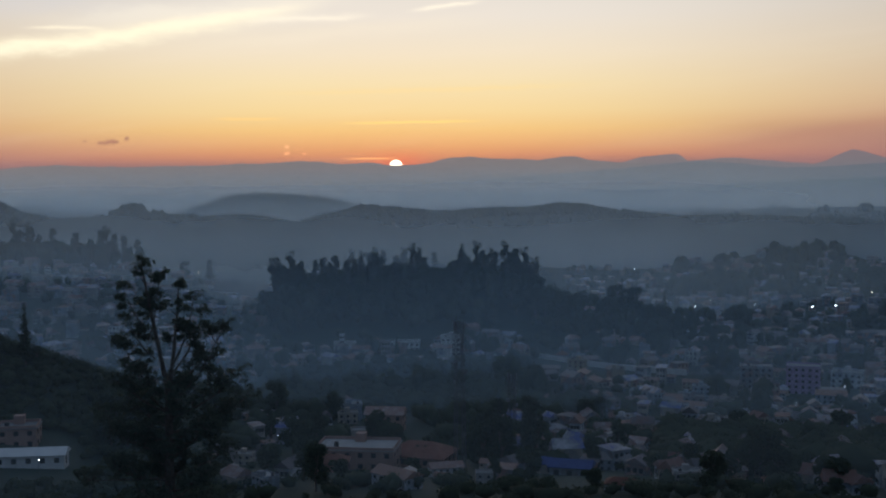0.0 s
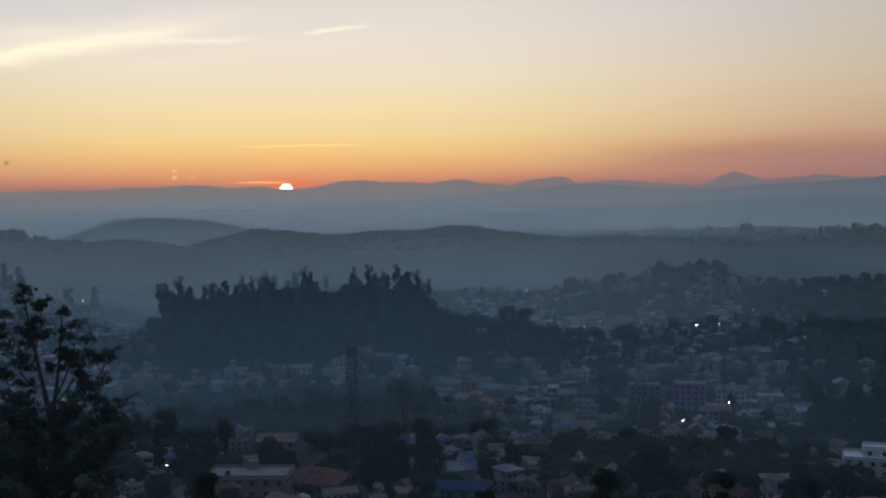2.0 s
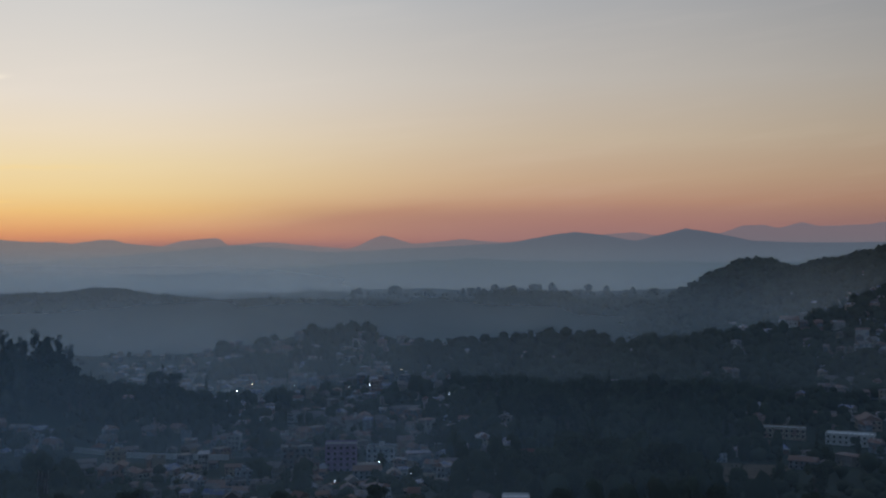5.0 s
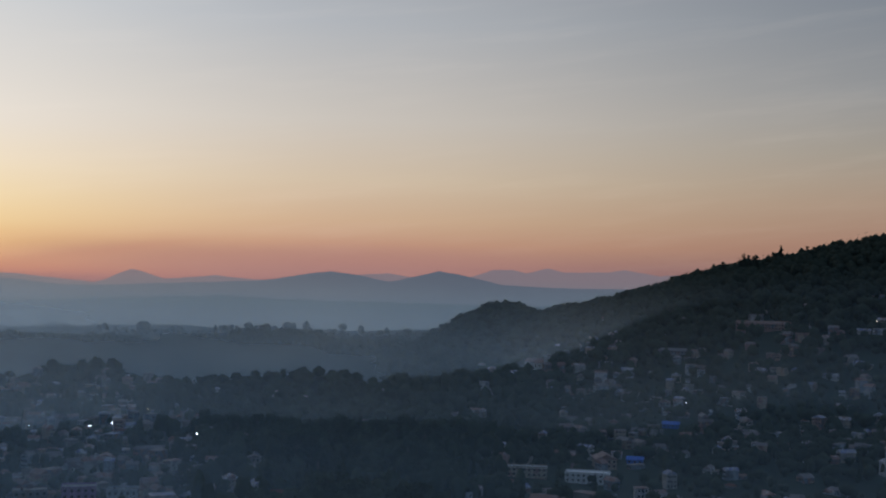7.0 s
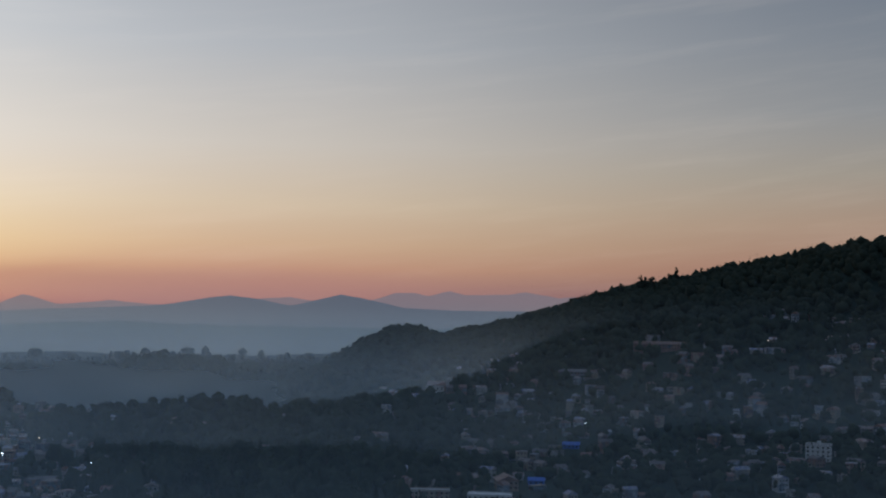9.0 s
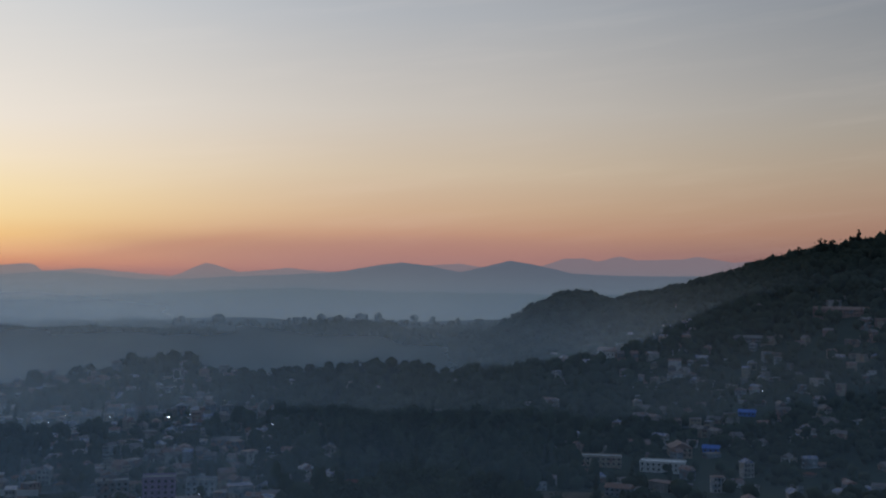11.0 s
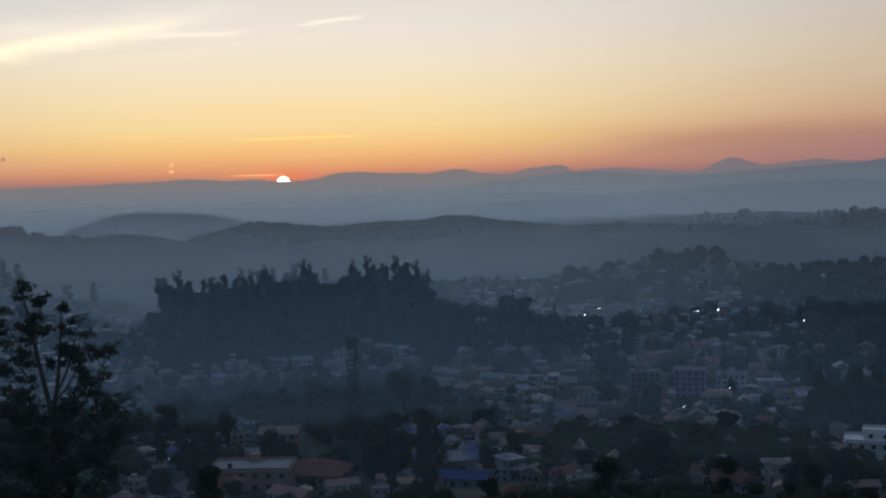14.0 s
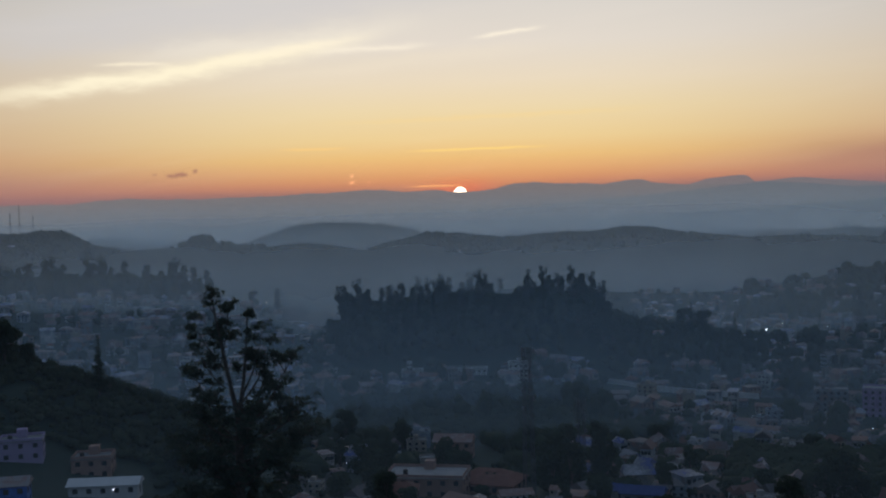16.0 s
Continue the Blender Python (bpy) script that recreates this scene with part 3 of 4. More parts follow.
# the knoll: eucalyptus along its top, broad trees on its flanks
wood(70, -4.6, 8.5, 845, 905, TALL, 0.72, 1.0, "eucalyptus trees on the knoll", 4)
wood(50, -5.0, 9.0, 808, 875, ROUND + CONE[:1], 1.0, 1.4, "trees on the flank of the knoll", 6)
wood(5, 7.6, 8.7, 860, 885, TALL, 1.05, 1.2, "eucalyptus trees on the knoll", 4)
wood(20, -12, -5, 790, 850, ROUND + CONE, 1.0, 1.4, "trees beside the knoll", 6)
# dark wood in the valley
wood(64, -36.5, -24.5, 470, 950, ROUND + ROUND + CONE, 1.1, 1.6, "trees of the valley wood", 8, round_edge=True)
# trees among the houses
wood(50, -58, 24, 430, 1000, ROUND + CONE, 0.6, 1.0, "trees among the houses", 13)
wood(40, -30, 12, 255, 500, ROUND, 0.45, 0.95, "trees below the viewpoint", 9)
wood(26, -28, 12, 228, 300, ROUND, 0.35, 0.65, "trees below the viewpoint", 7)
wood(14, -58, -33, 360, 560, ROUND + CONE[:1], 0.8, 1.2, "trees below the viewpoint", 8)
wood(12, -4.5, -1.0, 300, 380, ROUND + TALL[3:], 0.6, 0.9, "trees round the tower", 5)
wood(6, 1.5, 9, 330, 420, ROUND, 0.6, 0.9, "trees round the tower", 8)
wood(50, 15.0, 26, 1110, 1172, TALL + ROUND, 0.95, 1.3, "trees behind the old town", 8)
wood(24, -29.5, -24.5, 1530, 1592, ROUND, 1.4, 1.9, "trees of the far rise", 9)
wood(18, -53.2, -48.6, 1530, 1580, TALL, 0.5, 0.85, "trees on the hill crest", 5)
for az_, d_, s_, proto in ((20.3, 415, 0.95, CONE[1]), (19.8, 416, 0.5, ROUND[0]), (20.7, 417, 0.55, ROUND[3]), (24.5, 425, 1.1, ROUND[0]), (25.6, 420, 1.2, ROUND[1]), (23.6, 430, 0.8, ROUND[3]), (16.5, 332, 1.05, ROUND[2]), (15.7, 338, 1.15, ROUND[0]), (16.9, 345, 0.9, ROUND[3]),
                           (14.8, 335, 1.1, ROUND[2]), (11.6, 1150, 1.15, TALL[3]), (12.8, 1150, 1.1, ROUND[2]), (-32.4, 1405, 1.7, CONE[1]), (-40.8, 640, 1.0, CONE[0]), (10.9, 640, 0.9, CONE[2]), (7.6, 560, 1.0, CONE[0])):
    x_, y_ = spot(az_, d_)
    tagged(place(proto, x_, y_, s_, 40 * az_), group="single trees")


def ball_form(sub):
    bm = bmesh.new()
    bmesh.ops.create_icosphere(bm, subdivisions=sub, radius=1.0)
    made = [tuple(v.co) for v in bm.verts], [tuple(v.index for v in f.verts) for f in bm.faces]
    bm.free()
    return made


FORMS = {1: ball_form(1), 2: ball_form(2)}


KEPT = [spot(a_, d_) for a_, d_ in ((4.4, 312), (4.4, 292), (1.2, 318), (1.2, 300), (-6.4, 282), (-6.4, 262), (3.1, 420), (20.2, 312), (20.7, 338), (23.9, 350), (-26.1, 392), (-29.5, 345), (-42.3, 738), (-39.3, 742), (-43.1, 790), (5.0, 782), (2.1, 785), (-0.35, 728), (-17.6, 628), (-15.4, 640), (-19.6, 650), (-5.6, 696), (-7.2, 676), (-8.4, 668), (-9.6, 662), (-10.8, 656), (-12.0, 652), (-13.5, 655), (-39.65, 1225), (-50.8, 1225), (-46.5, 1190), (-46.3, 950), (-44.6, 812), (-58.0, 905), (-27.0, 615), (-37.3, 585), (-36.4, 600), (-38.3, 605))]
OPEN = [(*spot(-37.3, 598), 36)] + [(x, y, 17) for x, y in KEPT] + [(x * f, y * f, 14) for x, y in KEPT for f in (0.975, 0.95)]       # clearings round the buildings and before them


def strewn(name, regions, seed, mat, label, leaves=24, size=1.0, sub=2, flat=0.0, clear=()):
    """Woods too far and too many to count: lobed leaf masses, each with a fringe of sprays; clear: plan points kept open."""
    rnd = np.random.RandomState(seed)
    ball, tris = np.array(FORMS[sub][0]), np.array(FORMS[sub][1])
    V, Fa, Fb, k = [], [], [], 0
    for n, a0, a1, d0, d1, h0, h1 in regions:
        f = rnd.uniform(0, 1, n) if sub == 1 else 0.5 + 0.62 * (rnd.uniform(0, 1, n) - rnd.uniform(0, 1, n))
        az_, d_ = np.radians(a0 + (a1 - a0) * f), np.sqrt(rnd.uniform(d0 * d0, d1 * d1, n))
        x, y = -d_ * np.sin(az_), d_ * np.cos(az_)
        for cx, cy, cr in clear:
            keep = (x - cx) ** 2 + (y - cy) ** 2 > cr * cr
            x, y = x[keep], y[keep]
        n = len(x)
        h = rnd.uniform(h0, h1, n)
        c = np.stack([x, y, land(x, y) + h * 0.45], -1)
        r = h * (rnd.uniform(0.26, 0.48, n) + flat * rnd.uniform(0, 1, n))
        form = np.stack([r, r, h * 0.55], -1)[:, None, :]
        lobes = 0.78 + 0.2 * np.sin(ball[None] @ rnd.normal(size=(n, 3, 1)) * 4 + rnd.uniform(0, 6.3, (n, 1, 1))) + rnd.uniform(-0.14, 0.14, (n, len(ball), 1))
        V.append((c[:, None] + ball[None] * lobes * form).reshape(-1, 3))
        Fa.append((k + np.arange(n)[:, None, None] * len(ball) + tris[None]).reshape(-1, 3))
        k += n * len(ball)
        d = rnd.normal(size=(n, leaves, 3))
        d /= np.linalg.norm(d, axis=2)[..., None]
        d[..., 2] = np.abs(d[..., 2])
        p = c[:, None] + d * rnd.uniform(0.72, 1.06, (n, leaves, 1)) * form
        u = rnd.normal(size=(n, leaves, 3))
        u *= (size * rnd.uniform(0.4, 1.0, (n, leaves, 1))) / np.linalg.norm(u, axis=2)[..., None]
        v = np.cross(u, d) * 0.8
        V.append(np.stack([p - u, p + v, p + u, p - v], 2).reshape(-1, 3))
        Fb.append(k + np.arange(n * leaves * 4).reshape(-1, 4))
        k += n * leaves * 4
    return tagged(mesh_object(name, np.concatenate(V).tolist(), np.concatenate(Fa).tolist() + np.concatenate(Fb).tolist(), mat, True), label, "trees", kind="stuff")


strewn("hill_woods", [(4600, -68, -40, 1180, 1720, 9, 17), (1300, -62, -38, 780, 1200, 6, 13), (500, -62, -42, 1520, 1580, 8, 14), (110, -61, -41, 1535, 1580, 14, 24), (1300, -45, -32, 1650, 1960, 10, 20), (150, -43, -33, 1840, 1930, 14, 24)], 41, M_wood_far, "dark woods covering the hillside", 16, 1.2, 1, 0.3, clear=OPEN)
strewn("far_woods", [(2600, -14, 7, 2180, 2500, 9, 16), (900, -36, -13, 2250, 2480, 10, 18), (420, -40, -9, 2750, 3120, 8, 18), (45, -40, -9, 2900, 3120, 20, 32), (500, 3, 14, 2880, 3030, 9, 15), (200, 16, 25, 2900, 3030, 9, 15), (1500, 6, 28, 1850, 2120, 9, 16), (120, 14.8, 16.2, 2040, 2130, 14, 22),
                     (900, -36, -12, 1600, 1810, 8, 16), (400, -36, -16, 1300, 1600, 8, 15), (260, -16, 8, 1900, 2200, 8, 14)], 42, M_wood_far, "dark distant woods on the hills", 10, 1.6, 1, 0.3)
strewn("valley_trees", [(900, -24, 26, 1000, 1900, 5, 12), (1300, -41, -23, 930, 1700, 9, 18), (620, -62, -36, 480, 950, 5, 11), (900, -26, 26, 520, 1000, 4, 10), (420, -4, 9, 510, 690, 3, 9)], 43, M_wood_far, "trees and bushes between the houses", 20, 0.9, 1, 0.4, clear=OPEN)
rc = random.Random(9)
CLUMPS = [(rc.randint(12, 34), a_ - w_, a_ + w_, d_ - 35, d_ + 35, 11, rc.uniform(17, 25)) for a_, d_, w_ in [(rc.uniform(-37, -11), rc.uniform(1120, 1800), rc.uniform(0.3, 1.3)) for _ in range(46)]]
CLUMPS += [(rc.randint(8, 16), a_ - w_, a_ + w_, d_ - 20, d_ + 20, 7, 14) for a_, d_, w_ in [(rc.uniform(-24, 14), rc.uniform(520, 1050), rc.uniform(0.3, 1.0)) for _ in range(40)]]
strewn("undergrowth", CLUMPS + [(620, -5.5, 9.2, 806, 935, 7, 15), (150, -12.5, -5, 780, 860, 8, 15), (760, -38, -23.5, 440, 980, 9, 19), (420, -39, -22, 900, 1250, 9, 20), (420, -29.7, -24.0, 1420, 1500, 16, 24), (330, 16, 27, 1100, 1160, 14, 25)], 44, M_leaf, "dense dark undergrowth and saplings", 40, 0.9, clear=OPEN)
strewn("bushes", [(620, -40, 16, 225, 540, 1.5, 4.5), (300, -30, 14, 290, 540, 4, 8), (200, -40, 16, 200, 262, 1.5, 4), (300, -64, -30, 330, 560, 3, 7), (420, 11, 26, 225, 335, 1.5, 4), (1500, 14.5, 33, 330, 480, 1.5, 4),
                  (420, -24, -11, 290, 400, 5, 10), (260, -8, 13, 440, 540, 4, 9)], 45, M_leaf, "dark bushes and scrub on the near slope", 60, 0.5, 1, 0.7, clear=OPEN)


# ---------------------------------------------------------------- houses
def box(bm, x0, y0, z0, x1, y1, z1):
    v = [bm.verts.new(p) for p in ((x0, y0, z0), (x1, y0, z0), (x1, y1, z0), (x0, y1, z0), (x0, y0, z1), (x1, y0, z1), (x1, y1, z1), (x0, y1, z1))]
    for f in ((3, 2, 1, 0), (4, 5, 6, 7), (0, 1, 5, 4), (1, 2, 6, 5), (2, 3, 7, 6), (3, 0, 4, 7)):
        bm.faces.new([v[i] for i in f])


def gable(bm, w_, l_, z, rise, over=0.5, thick=0.15, hip=0.0):
    """A pitched roof with eaves; hip draws its ends in."""
    a, b = w_ / 2 + over, l_ / 2 + over
    top = [(0, -b + hip, z + rise), (0, b - hip, z + rise)]
    low = [(-a, -b, z), (a, -b, z), (a, b, z), (-a, b, z)]
    up = [bm.verts.new(p) for p in low + top]
    dn = [bm.verts.new((p[0], p[1], p[2] - thick)) for p in low]
    for f in ((0, 1, 4), (1, 2, 5, 4), (2, 3, 5), (3, 0, 4, 5)):
        bm.faces.new([up[i] for i in f])
    for i in range(4):
        j = (i + 1) % 4
        bm.faces.new((dn[i], dn[j], up[j], up[i]))
    bm.faces.new(dn[::-1])


def window_mesh(w_, h_):
    bm = bmesh.new()
    box(bm, -w_ / 2, -0.05, 0, w_ / 2, 0.05, h_)
    me = bpy.data.meshes.new("window")
    bm.to_mesh(me), bm.free()
    me.materials.append(M_glass)
    return me


WIN, DOOR = window_mesh(1.3, 1.3), window_mesh(1.1, 2.1)


def house(w_, l_, storeys, roof, wall_mat=None, label="", tank=False):
    """A town house: walls, slab or pitched roof, windows storey by storey, a door."""
    root = tagged(new("house"), label, "house")
    h = storeys * 3.0
    bm = bmesh.new()
    box(bm, -w_ / 2, -l_ / 2, -5, w_ / 2, l_ / 2, h)
    if roof == "flat":
        for x0, y0, x1, y1 in ((-w_ / 2, -l_ / 2, w_ / 2, -l_ / 2 + 0.2), (-w_ / 2, l_ / 2 - 0.2, w_ / 2, l_ / 2), (-w_ / 2, -l_ / 2 + 0.2, -w_ / 2 + 0.2, l_ / 2 - 0.2), (w_ / 2 - 0.2, -l_ / 2 + 0.2, w_ / 2, l_ / 2 - 0.2)):
            box(bm, x0, y0, h + 0.004, x1, y1, h + 0.8)
        if tank:
            box(bm, w_ / 2 - 3.4, -1.3, h + 0.02, w_ / 2 - 0.4, 1.5, h + 2.4)
    else:
        for s in (-1, 1):
            v = [bm.verts.new(p) for p in ((-w_ / 2, s * l_ / 2, h), (w_ / 2, s * l_ / 2, h), (0, s * l_ / 2, h + w_ * 0.24))]
            if roof == "gable":
                bm.faces.new(v if s < 0 else v[::-1])
    part("wall", bm, wall_mat or M_wall, root)
    bm = bmesh.new()
    if roof == "flat":
        box(bm, -w_ / 2 - 0.3, -l_ / 2 - 0.3, h - 0.18, w_ / 2 + 0.3, l_ / 2 + 0.3, h + 0.002)
        part("roof_slab", bm, M_slab, root, "stained concrete roof slab")
    else:
        gable(bm, w_, l_, h + 0.05, w_ * 0.25, 0.6, 0.15, 0.0 if roof == "gable" else w_ * 0.42)
        part("roof", bm, M_tin if roof == "gable" else M_tile, root)
    n = max(2, int(l_ / 3.2))
    m = max(1, int(w_ / 3.5))
    for s in range(storeys):
        for i in range(n):
            for side in (-1, 1):
                o = part("window", WIN, None, root)
                o.matrix_basis = pose(side * (w_ / 2 + 0.02), -l_ / 2 + (i + 0.5) * l_ / n, s * 3.0 + 0.95, 0, 0, 90)
        for i in range(m):
            o = part("door" if s == 0 and i == 0 else "window", DOOR if s == 0 and i == 0 else WIN, None, root)
            o.matrix_basis = pose(-w_ / 2 + (i + 0.5) * w_ / m, -l_ / 2 - 0.02, s * 3.0 + (0.05 if s == 0 and i == 0 else 0.95))
    if tank:
        bm = bmesh.new()
        bmesh.ops.create_cone(bm, cap_ends=True, segments=12, radius1=0.7, radius2=0.62, depth=1.5)
        part("water_tank", bm, M_tank, root, "black plastic water tank").location = (-w_ / 4, l_ / 4, h + 0.75)
    return root


HOUSES = [house(8, 11, 2, "flat", label="two-storey painted house with flat concrete roof", tank=True),
          house(9, 12, 3, "flat", label="three-storey painted house with flat concrete roof", tank=True),
          house(7, 9, 1, "gable", label="small painted house with weathered tin roof"),
          house(8, 13, 2, "gable", label="painted house with weathered tin gable roof"),
          house(9, 12, 1, "hip", label="low painted house with red tiled roof"),
          house(7.5, 8.5, 2, "flat", label="small two-storey house with flat roof"),
          house(10, 18, 2, "gable", label="long painted building with tin roof")]
placed = []


def town(n, az0, az1, d0, d1, kinds, gap=13.0, turn0=90.0, lo=0.52, hi=0.80):
    made = tries = 0
    while made < n and tries < n * 40:
        tries += 1
        a, d = rt.uniform(az0, az1), rt.uniform(d0, d1)
        x, y = spot(a, d)
        if any((x - p) ** 2 + (y - q) ** 2 < gap * gap for p, q in placed):
            continue
        if any((x - p) ** 2 + (y - q) ** 2 < 19 ** 2 for p, q in KEPT):
            continue
        placed.append((x, y))
        tagged(place(rt.choice(kinds), x, y, rt.uniform(lo, hi), a + turn0 + rt.choice((0, 90, 0)) + rt.gauss(0, 14), 0.0), group="houses of the town")
        made += 1


town(24, -14, -4, 520, 740, HOUSES, 13)
town(36, -3.5, 12.5, 690, 792, HOUSES, 11)
town(44, -24, -6, 520, 780, HOUSES, 13)
town(46, 9, 24, 620, 900, HOUSES, 12)
town(34, -26, -12, 800, 1100, HOUSES, 13)
town(46, -60, -36, 560, 1000, HOUSES, 16)
town(32, -24, -5, 330, 520, HOUSES, 11)
town(9, 3, 10, 380, 480, HOUSES, 11)
town(34, -26, 12, 236, 330, HOUSES, 8, 90, 0.38, 0.56)


def far_town(regions, seed, size=1.0, label="hazy far houses spread over the valley", roof_mat=M_tin_far):
    """Houses past counting, far across the valley."""
    rnd = random.Random(seed)
    wv, wf, rv, rf, gv_, gf_ = [], [], [], [], [], []
    for n, a0, a1, d0, d1 in regions:
        for _ in range(n):
            x, y = spot(rnd.uniform(a0, a1), rnd.uniform(d0, d1))
            if any((x - p) ** 2 + (y - q) ** 2 < 16 ** 2 for p, q in KEPT):
                continue
            w_, l_, h, t = size * rnd.uniform(4.5, 9), size * rnd.uniform(5, 13), rnd.choice((3, 3, 3, 6, 6, 9 if size == 1 else 3)), rnd.uniform(0, 3.14)
            z, c, s = ground_z(x, y), math.cos(t), math.sin(t)
            P = lambda u, v, q: (x + u * c - v * s, y + u * s + v * c, z + q)
            k = len(wv)
            wv += [P(u, v, q) for q in (-3, h) for u, v in ((-w_ / 2, -l_ / 2), (w_ / 2, -l_ / 2), (w_ / 2, l_ / 2), (-w_ / 2, l_ / 2))]
            wf += [(k + i, k + (i + 1) % 4, k + 4 + (i + 1) % 4, k + 4 + i) for i in range(4)] + [(k + 4, k + 5, k + 6, k + 7)]
            for side in (-1, 1):
                for q in range(int(h // 3)):
                    for m in (-0.3, 0.0, 0.3):
                        k = len(gv_)
                        gv_ += [P(m * w_ - 0.5, side * (l_ / 2 + 0.03), q * 3 + 1), P(m * w_ + 0.5, side * (l_ / 2 + 0.03), q * 3 + 1), P(m * w_ + 0.5, side * (l_ / 2 + 0.03), q * 3 + 2.2), P(m * w_ - 0.5, side * (l_ / 2 + 0.03), q * 3 + 2.2)]
                        gf_.append((k, k + 1, k + 2, k + 3))
            k = len(rv)
            rise = rnd.choice((0.3, 1.8, 2.4))
            rv += [P(u, v, q) for u, v, q in ((-w_ / 2 - .5, -l_ / 2 - .5, h + .05), (w_ / 2 + .5, -l_ / 2 - .5, h + .05), (w_ / 2 + .5, l_ / 2 + .5, h + .05), (-w_ / 2 - .5, l_ / 2 + .5, h + .05), (0, -l_ / 2 - .3, h + rise), (0, l_ / 2 + .3, h + rise))]
            rf += [(k, k + 1, k + 4), (k + 1, k + 2, k + 5, k + 4), (k + 2, k + 3, k + 5), (k + 3, k, k + 4, k + 5)]
    root = tagged(new("far_houses"), label, "houses", kind="stuff")
    mesh_object("walls", wv, wf, M_wall_far, parent=root)["kind"] = "stuff"
    mesh_object("windows", gv_, gf_, M_glass, parent=root)["kind"] = "stuff"
    mesh_object("roofs", rv, rf, roof_mat, parent=root)["kind"] = "stuff"


far_town([(300, -24, -6, 1050, 1450), (70, -24, -8, 1450, 1700), (240, 8, 26, 880, 1200), (60, -40, -25, 1000, 1450), (40, -24, -14, 1450, 1800), (300, -62, -40, 820, 1290), (60, -44, -30, 1000, 1400), (60, 0, 26, 1800, 2150), (40, -40, -14, 1700, 2100), (300, -26, -6, 540, 1100), (90, -4, 13.5, 690, 800), (110, 9, 25, 620, 900), (60, -60, -37, 600, 950)], 51)
far_town([(170, -22, -2.5, 255, 480), (30, -32, -22, 300, 480), (14, 5, 12, 260, 480)], 52, 0.66, "huddled small houses and sheds with patched roofs", M_patched)


# ---------------------------------------------------------------- buildings one can tell apart
def landmark(ob, az_, d_, turn, label, sink=0.0, cover=None):
    x_, y_ = spot(az_, d_)
    for o in ob.children:
        if cover and o.name.startswith("roof"):
            o.data.materials.clear()
            o.data.materials.append(cover)
    ob.matrix_basis = pose(x_, y_, ground_z(x_, y_) - sink, 0, 0, az_ + turn)
    return tagged(ob, label)


landmark(house(13, 22, 2, "flat", M_pink, tank=True), 4.4, 314, 78, "large pink rendered building with flat concrete roof", -0.5)
landmark(house(7, 12, 1, "hip", M_pink), 6.1, 300, 84, "low pink wing with red tiled roof")
landmark(house(13, 17, 1, "hip", M_pink), 1.2, 322, 70, "broad building with dark red hipped tile roof", -1.0)
landmark(house(9, 14, 2, "gable", M_pink), 3.0, 425, 80, "pink house with pale tin roof", -0.5)
landmark(house(6, 18, 1, "gable", M_white), 20.2, 314, 76, "long low white shed with pale tin roof", -0.5, M_white)
landmark(house(9, 11, 3, "flat", M_pink, tank=True), 20.7, 342, 80, "three-storey pink house with roof terrace", 4.5)
landmark(house(9, 12, 3, "flat", surface("lilac_render", [(0.3, (0.28, 0.22, 0.34, 1)), (0.7, (0.36, 0.30, 0.44, 1))], 0.4), tank=True), 23.9, 352, 84, "lilac three-storey house with water tank", 3.5)
landmark(house(7, 10, 2, "gable", M_blue), 24.6, 306, 80, "blue painted house with tin roof")
landmark(house(9, 15, 2, "flat", M_white), 5.0, 782, 88, "white house with stair tower below the wood", 1.0)
landmark(house(3.5, 3.5, 4, "flat", M_white), 5.15, 779, 88, "square white stair tower of a house", 1.0)
landmark(house(11, 24, 2, "flat", M_white), 2.1, 785, 85, "long white terraced building below the wood", 1.0)
landmark(house(12, 13, 5, "flat", M_white, tank=True), -0.35, 728, 88, "tall white five-storey block", 1.0)
landmark(house(12, 17, 5, "flat", surface("purple_render", [(0.3, (0.24, 0.16, 0.28, 1)), (0.7, (0.34, 0.24, 0.38, 1))], 0.4)), -17.6, 628, 88, "purple painted five-storey block", 1.0)
landmark(house(12, 17, 4, "flat", M_wall, tank=True), -15.4, 640, 92, "painted four-storey block with water tank", 1.0)
landmark(house(12, 16, 3, "flat", M_wall, tank=True), -19.6, 650, 84, "painted three-storey block with water tank", 1.0)
landmark(house(12, 18, 2, "flat", M_white), -26.1, 395, 90, "bright white stepped building with flat roofs", -0.5, M_bright)
landmark(house(8, 9, 3, "flat", M_white), -26.3, 398, 90, "white upper block of a stepped building", -0.5, M_bright)
landmark(house(12, 14, 1, "gable", M_white), -29.5, 348, 74, "building with broad bright tin roof", -0.5, M_bright)
landmark(house(12, 28, 2, "flat", M_white), -42.3, 742, 84, "long white shed-like block with flat roof", -0.5, M_bright)
landmark(house(10, 26, 2, "flat", M_wall), -39.3, 748, 88, "long grey block with pale flat roof", -0.5, M_white)
landmark(house(14, 18, 2, "gable", M_wall), -43.1, 795, 10, "gabled hall with grey tin roof", -0.5)
landmark(house(14, 18, 4, "flat", M_white, tank=True), -58.0, 905, 85, "pale four-storey block on the slope", 0.5)
landmark(house(8, 11, 1, "gable", M_blue), -44.6, 812, 85, "small building under blue painted sheeting", 0.0, M_blue)
landmark(house(8, 13, 1, "gable", M_blue), -46.3, 950, 85, "small building under bright blue sheeting", 0.0, M_blue)
landmark(house(6, 10, 1, "gable", M_wall), -6.4, 282, 80, "low building under dark blue sheeting", 0.5, M_navy)
landmark(house(5, 7, 1, "gable", M_wall), -5.2, 288, 65, "small shed under dark blue sheeting", 0.0, M_navy)
landmark(house(12, 62, 2, "gable", M_wall), -50.8, 1225, 80, "long pale school building on the hillside")
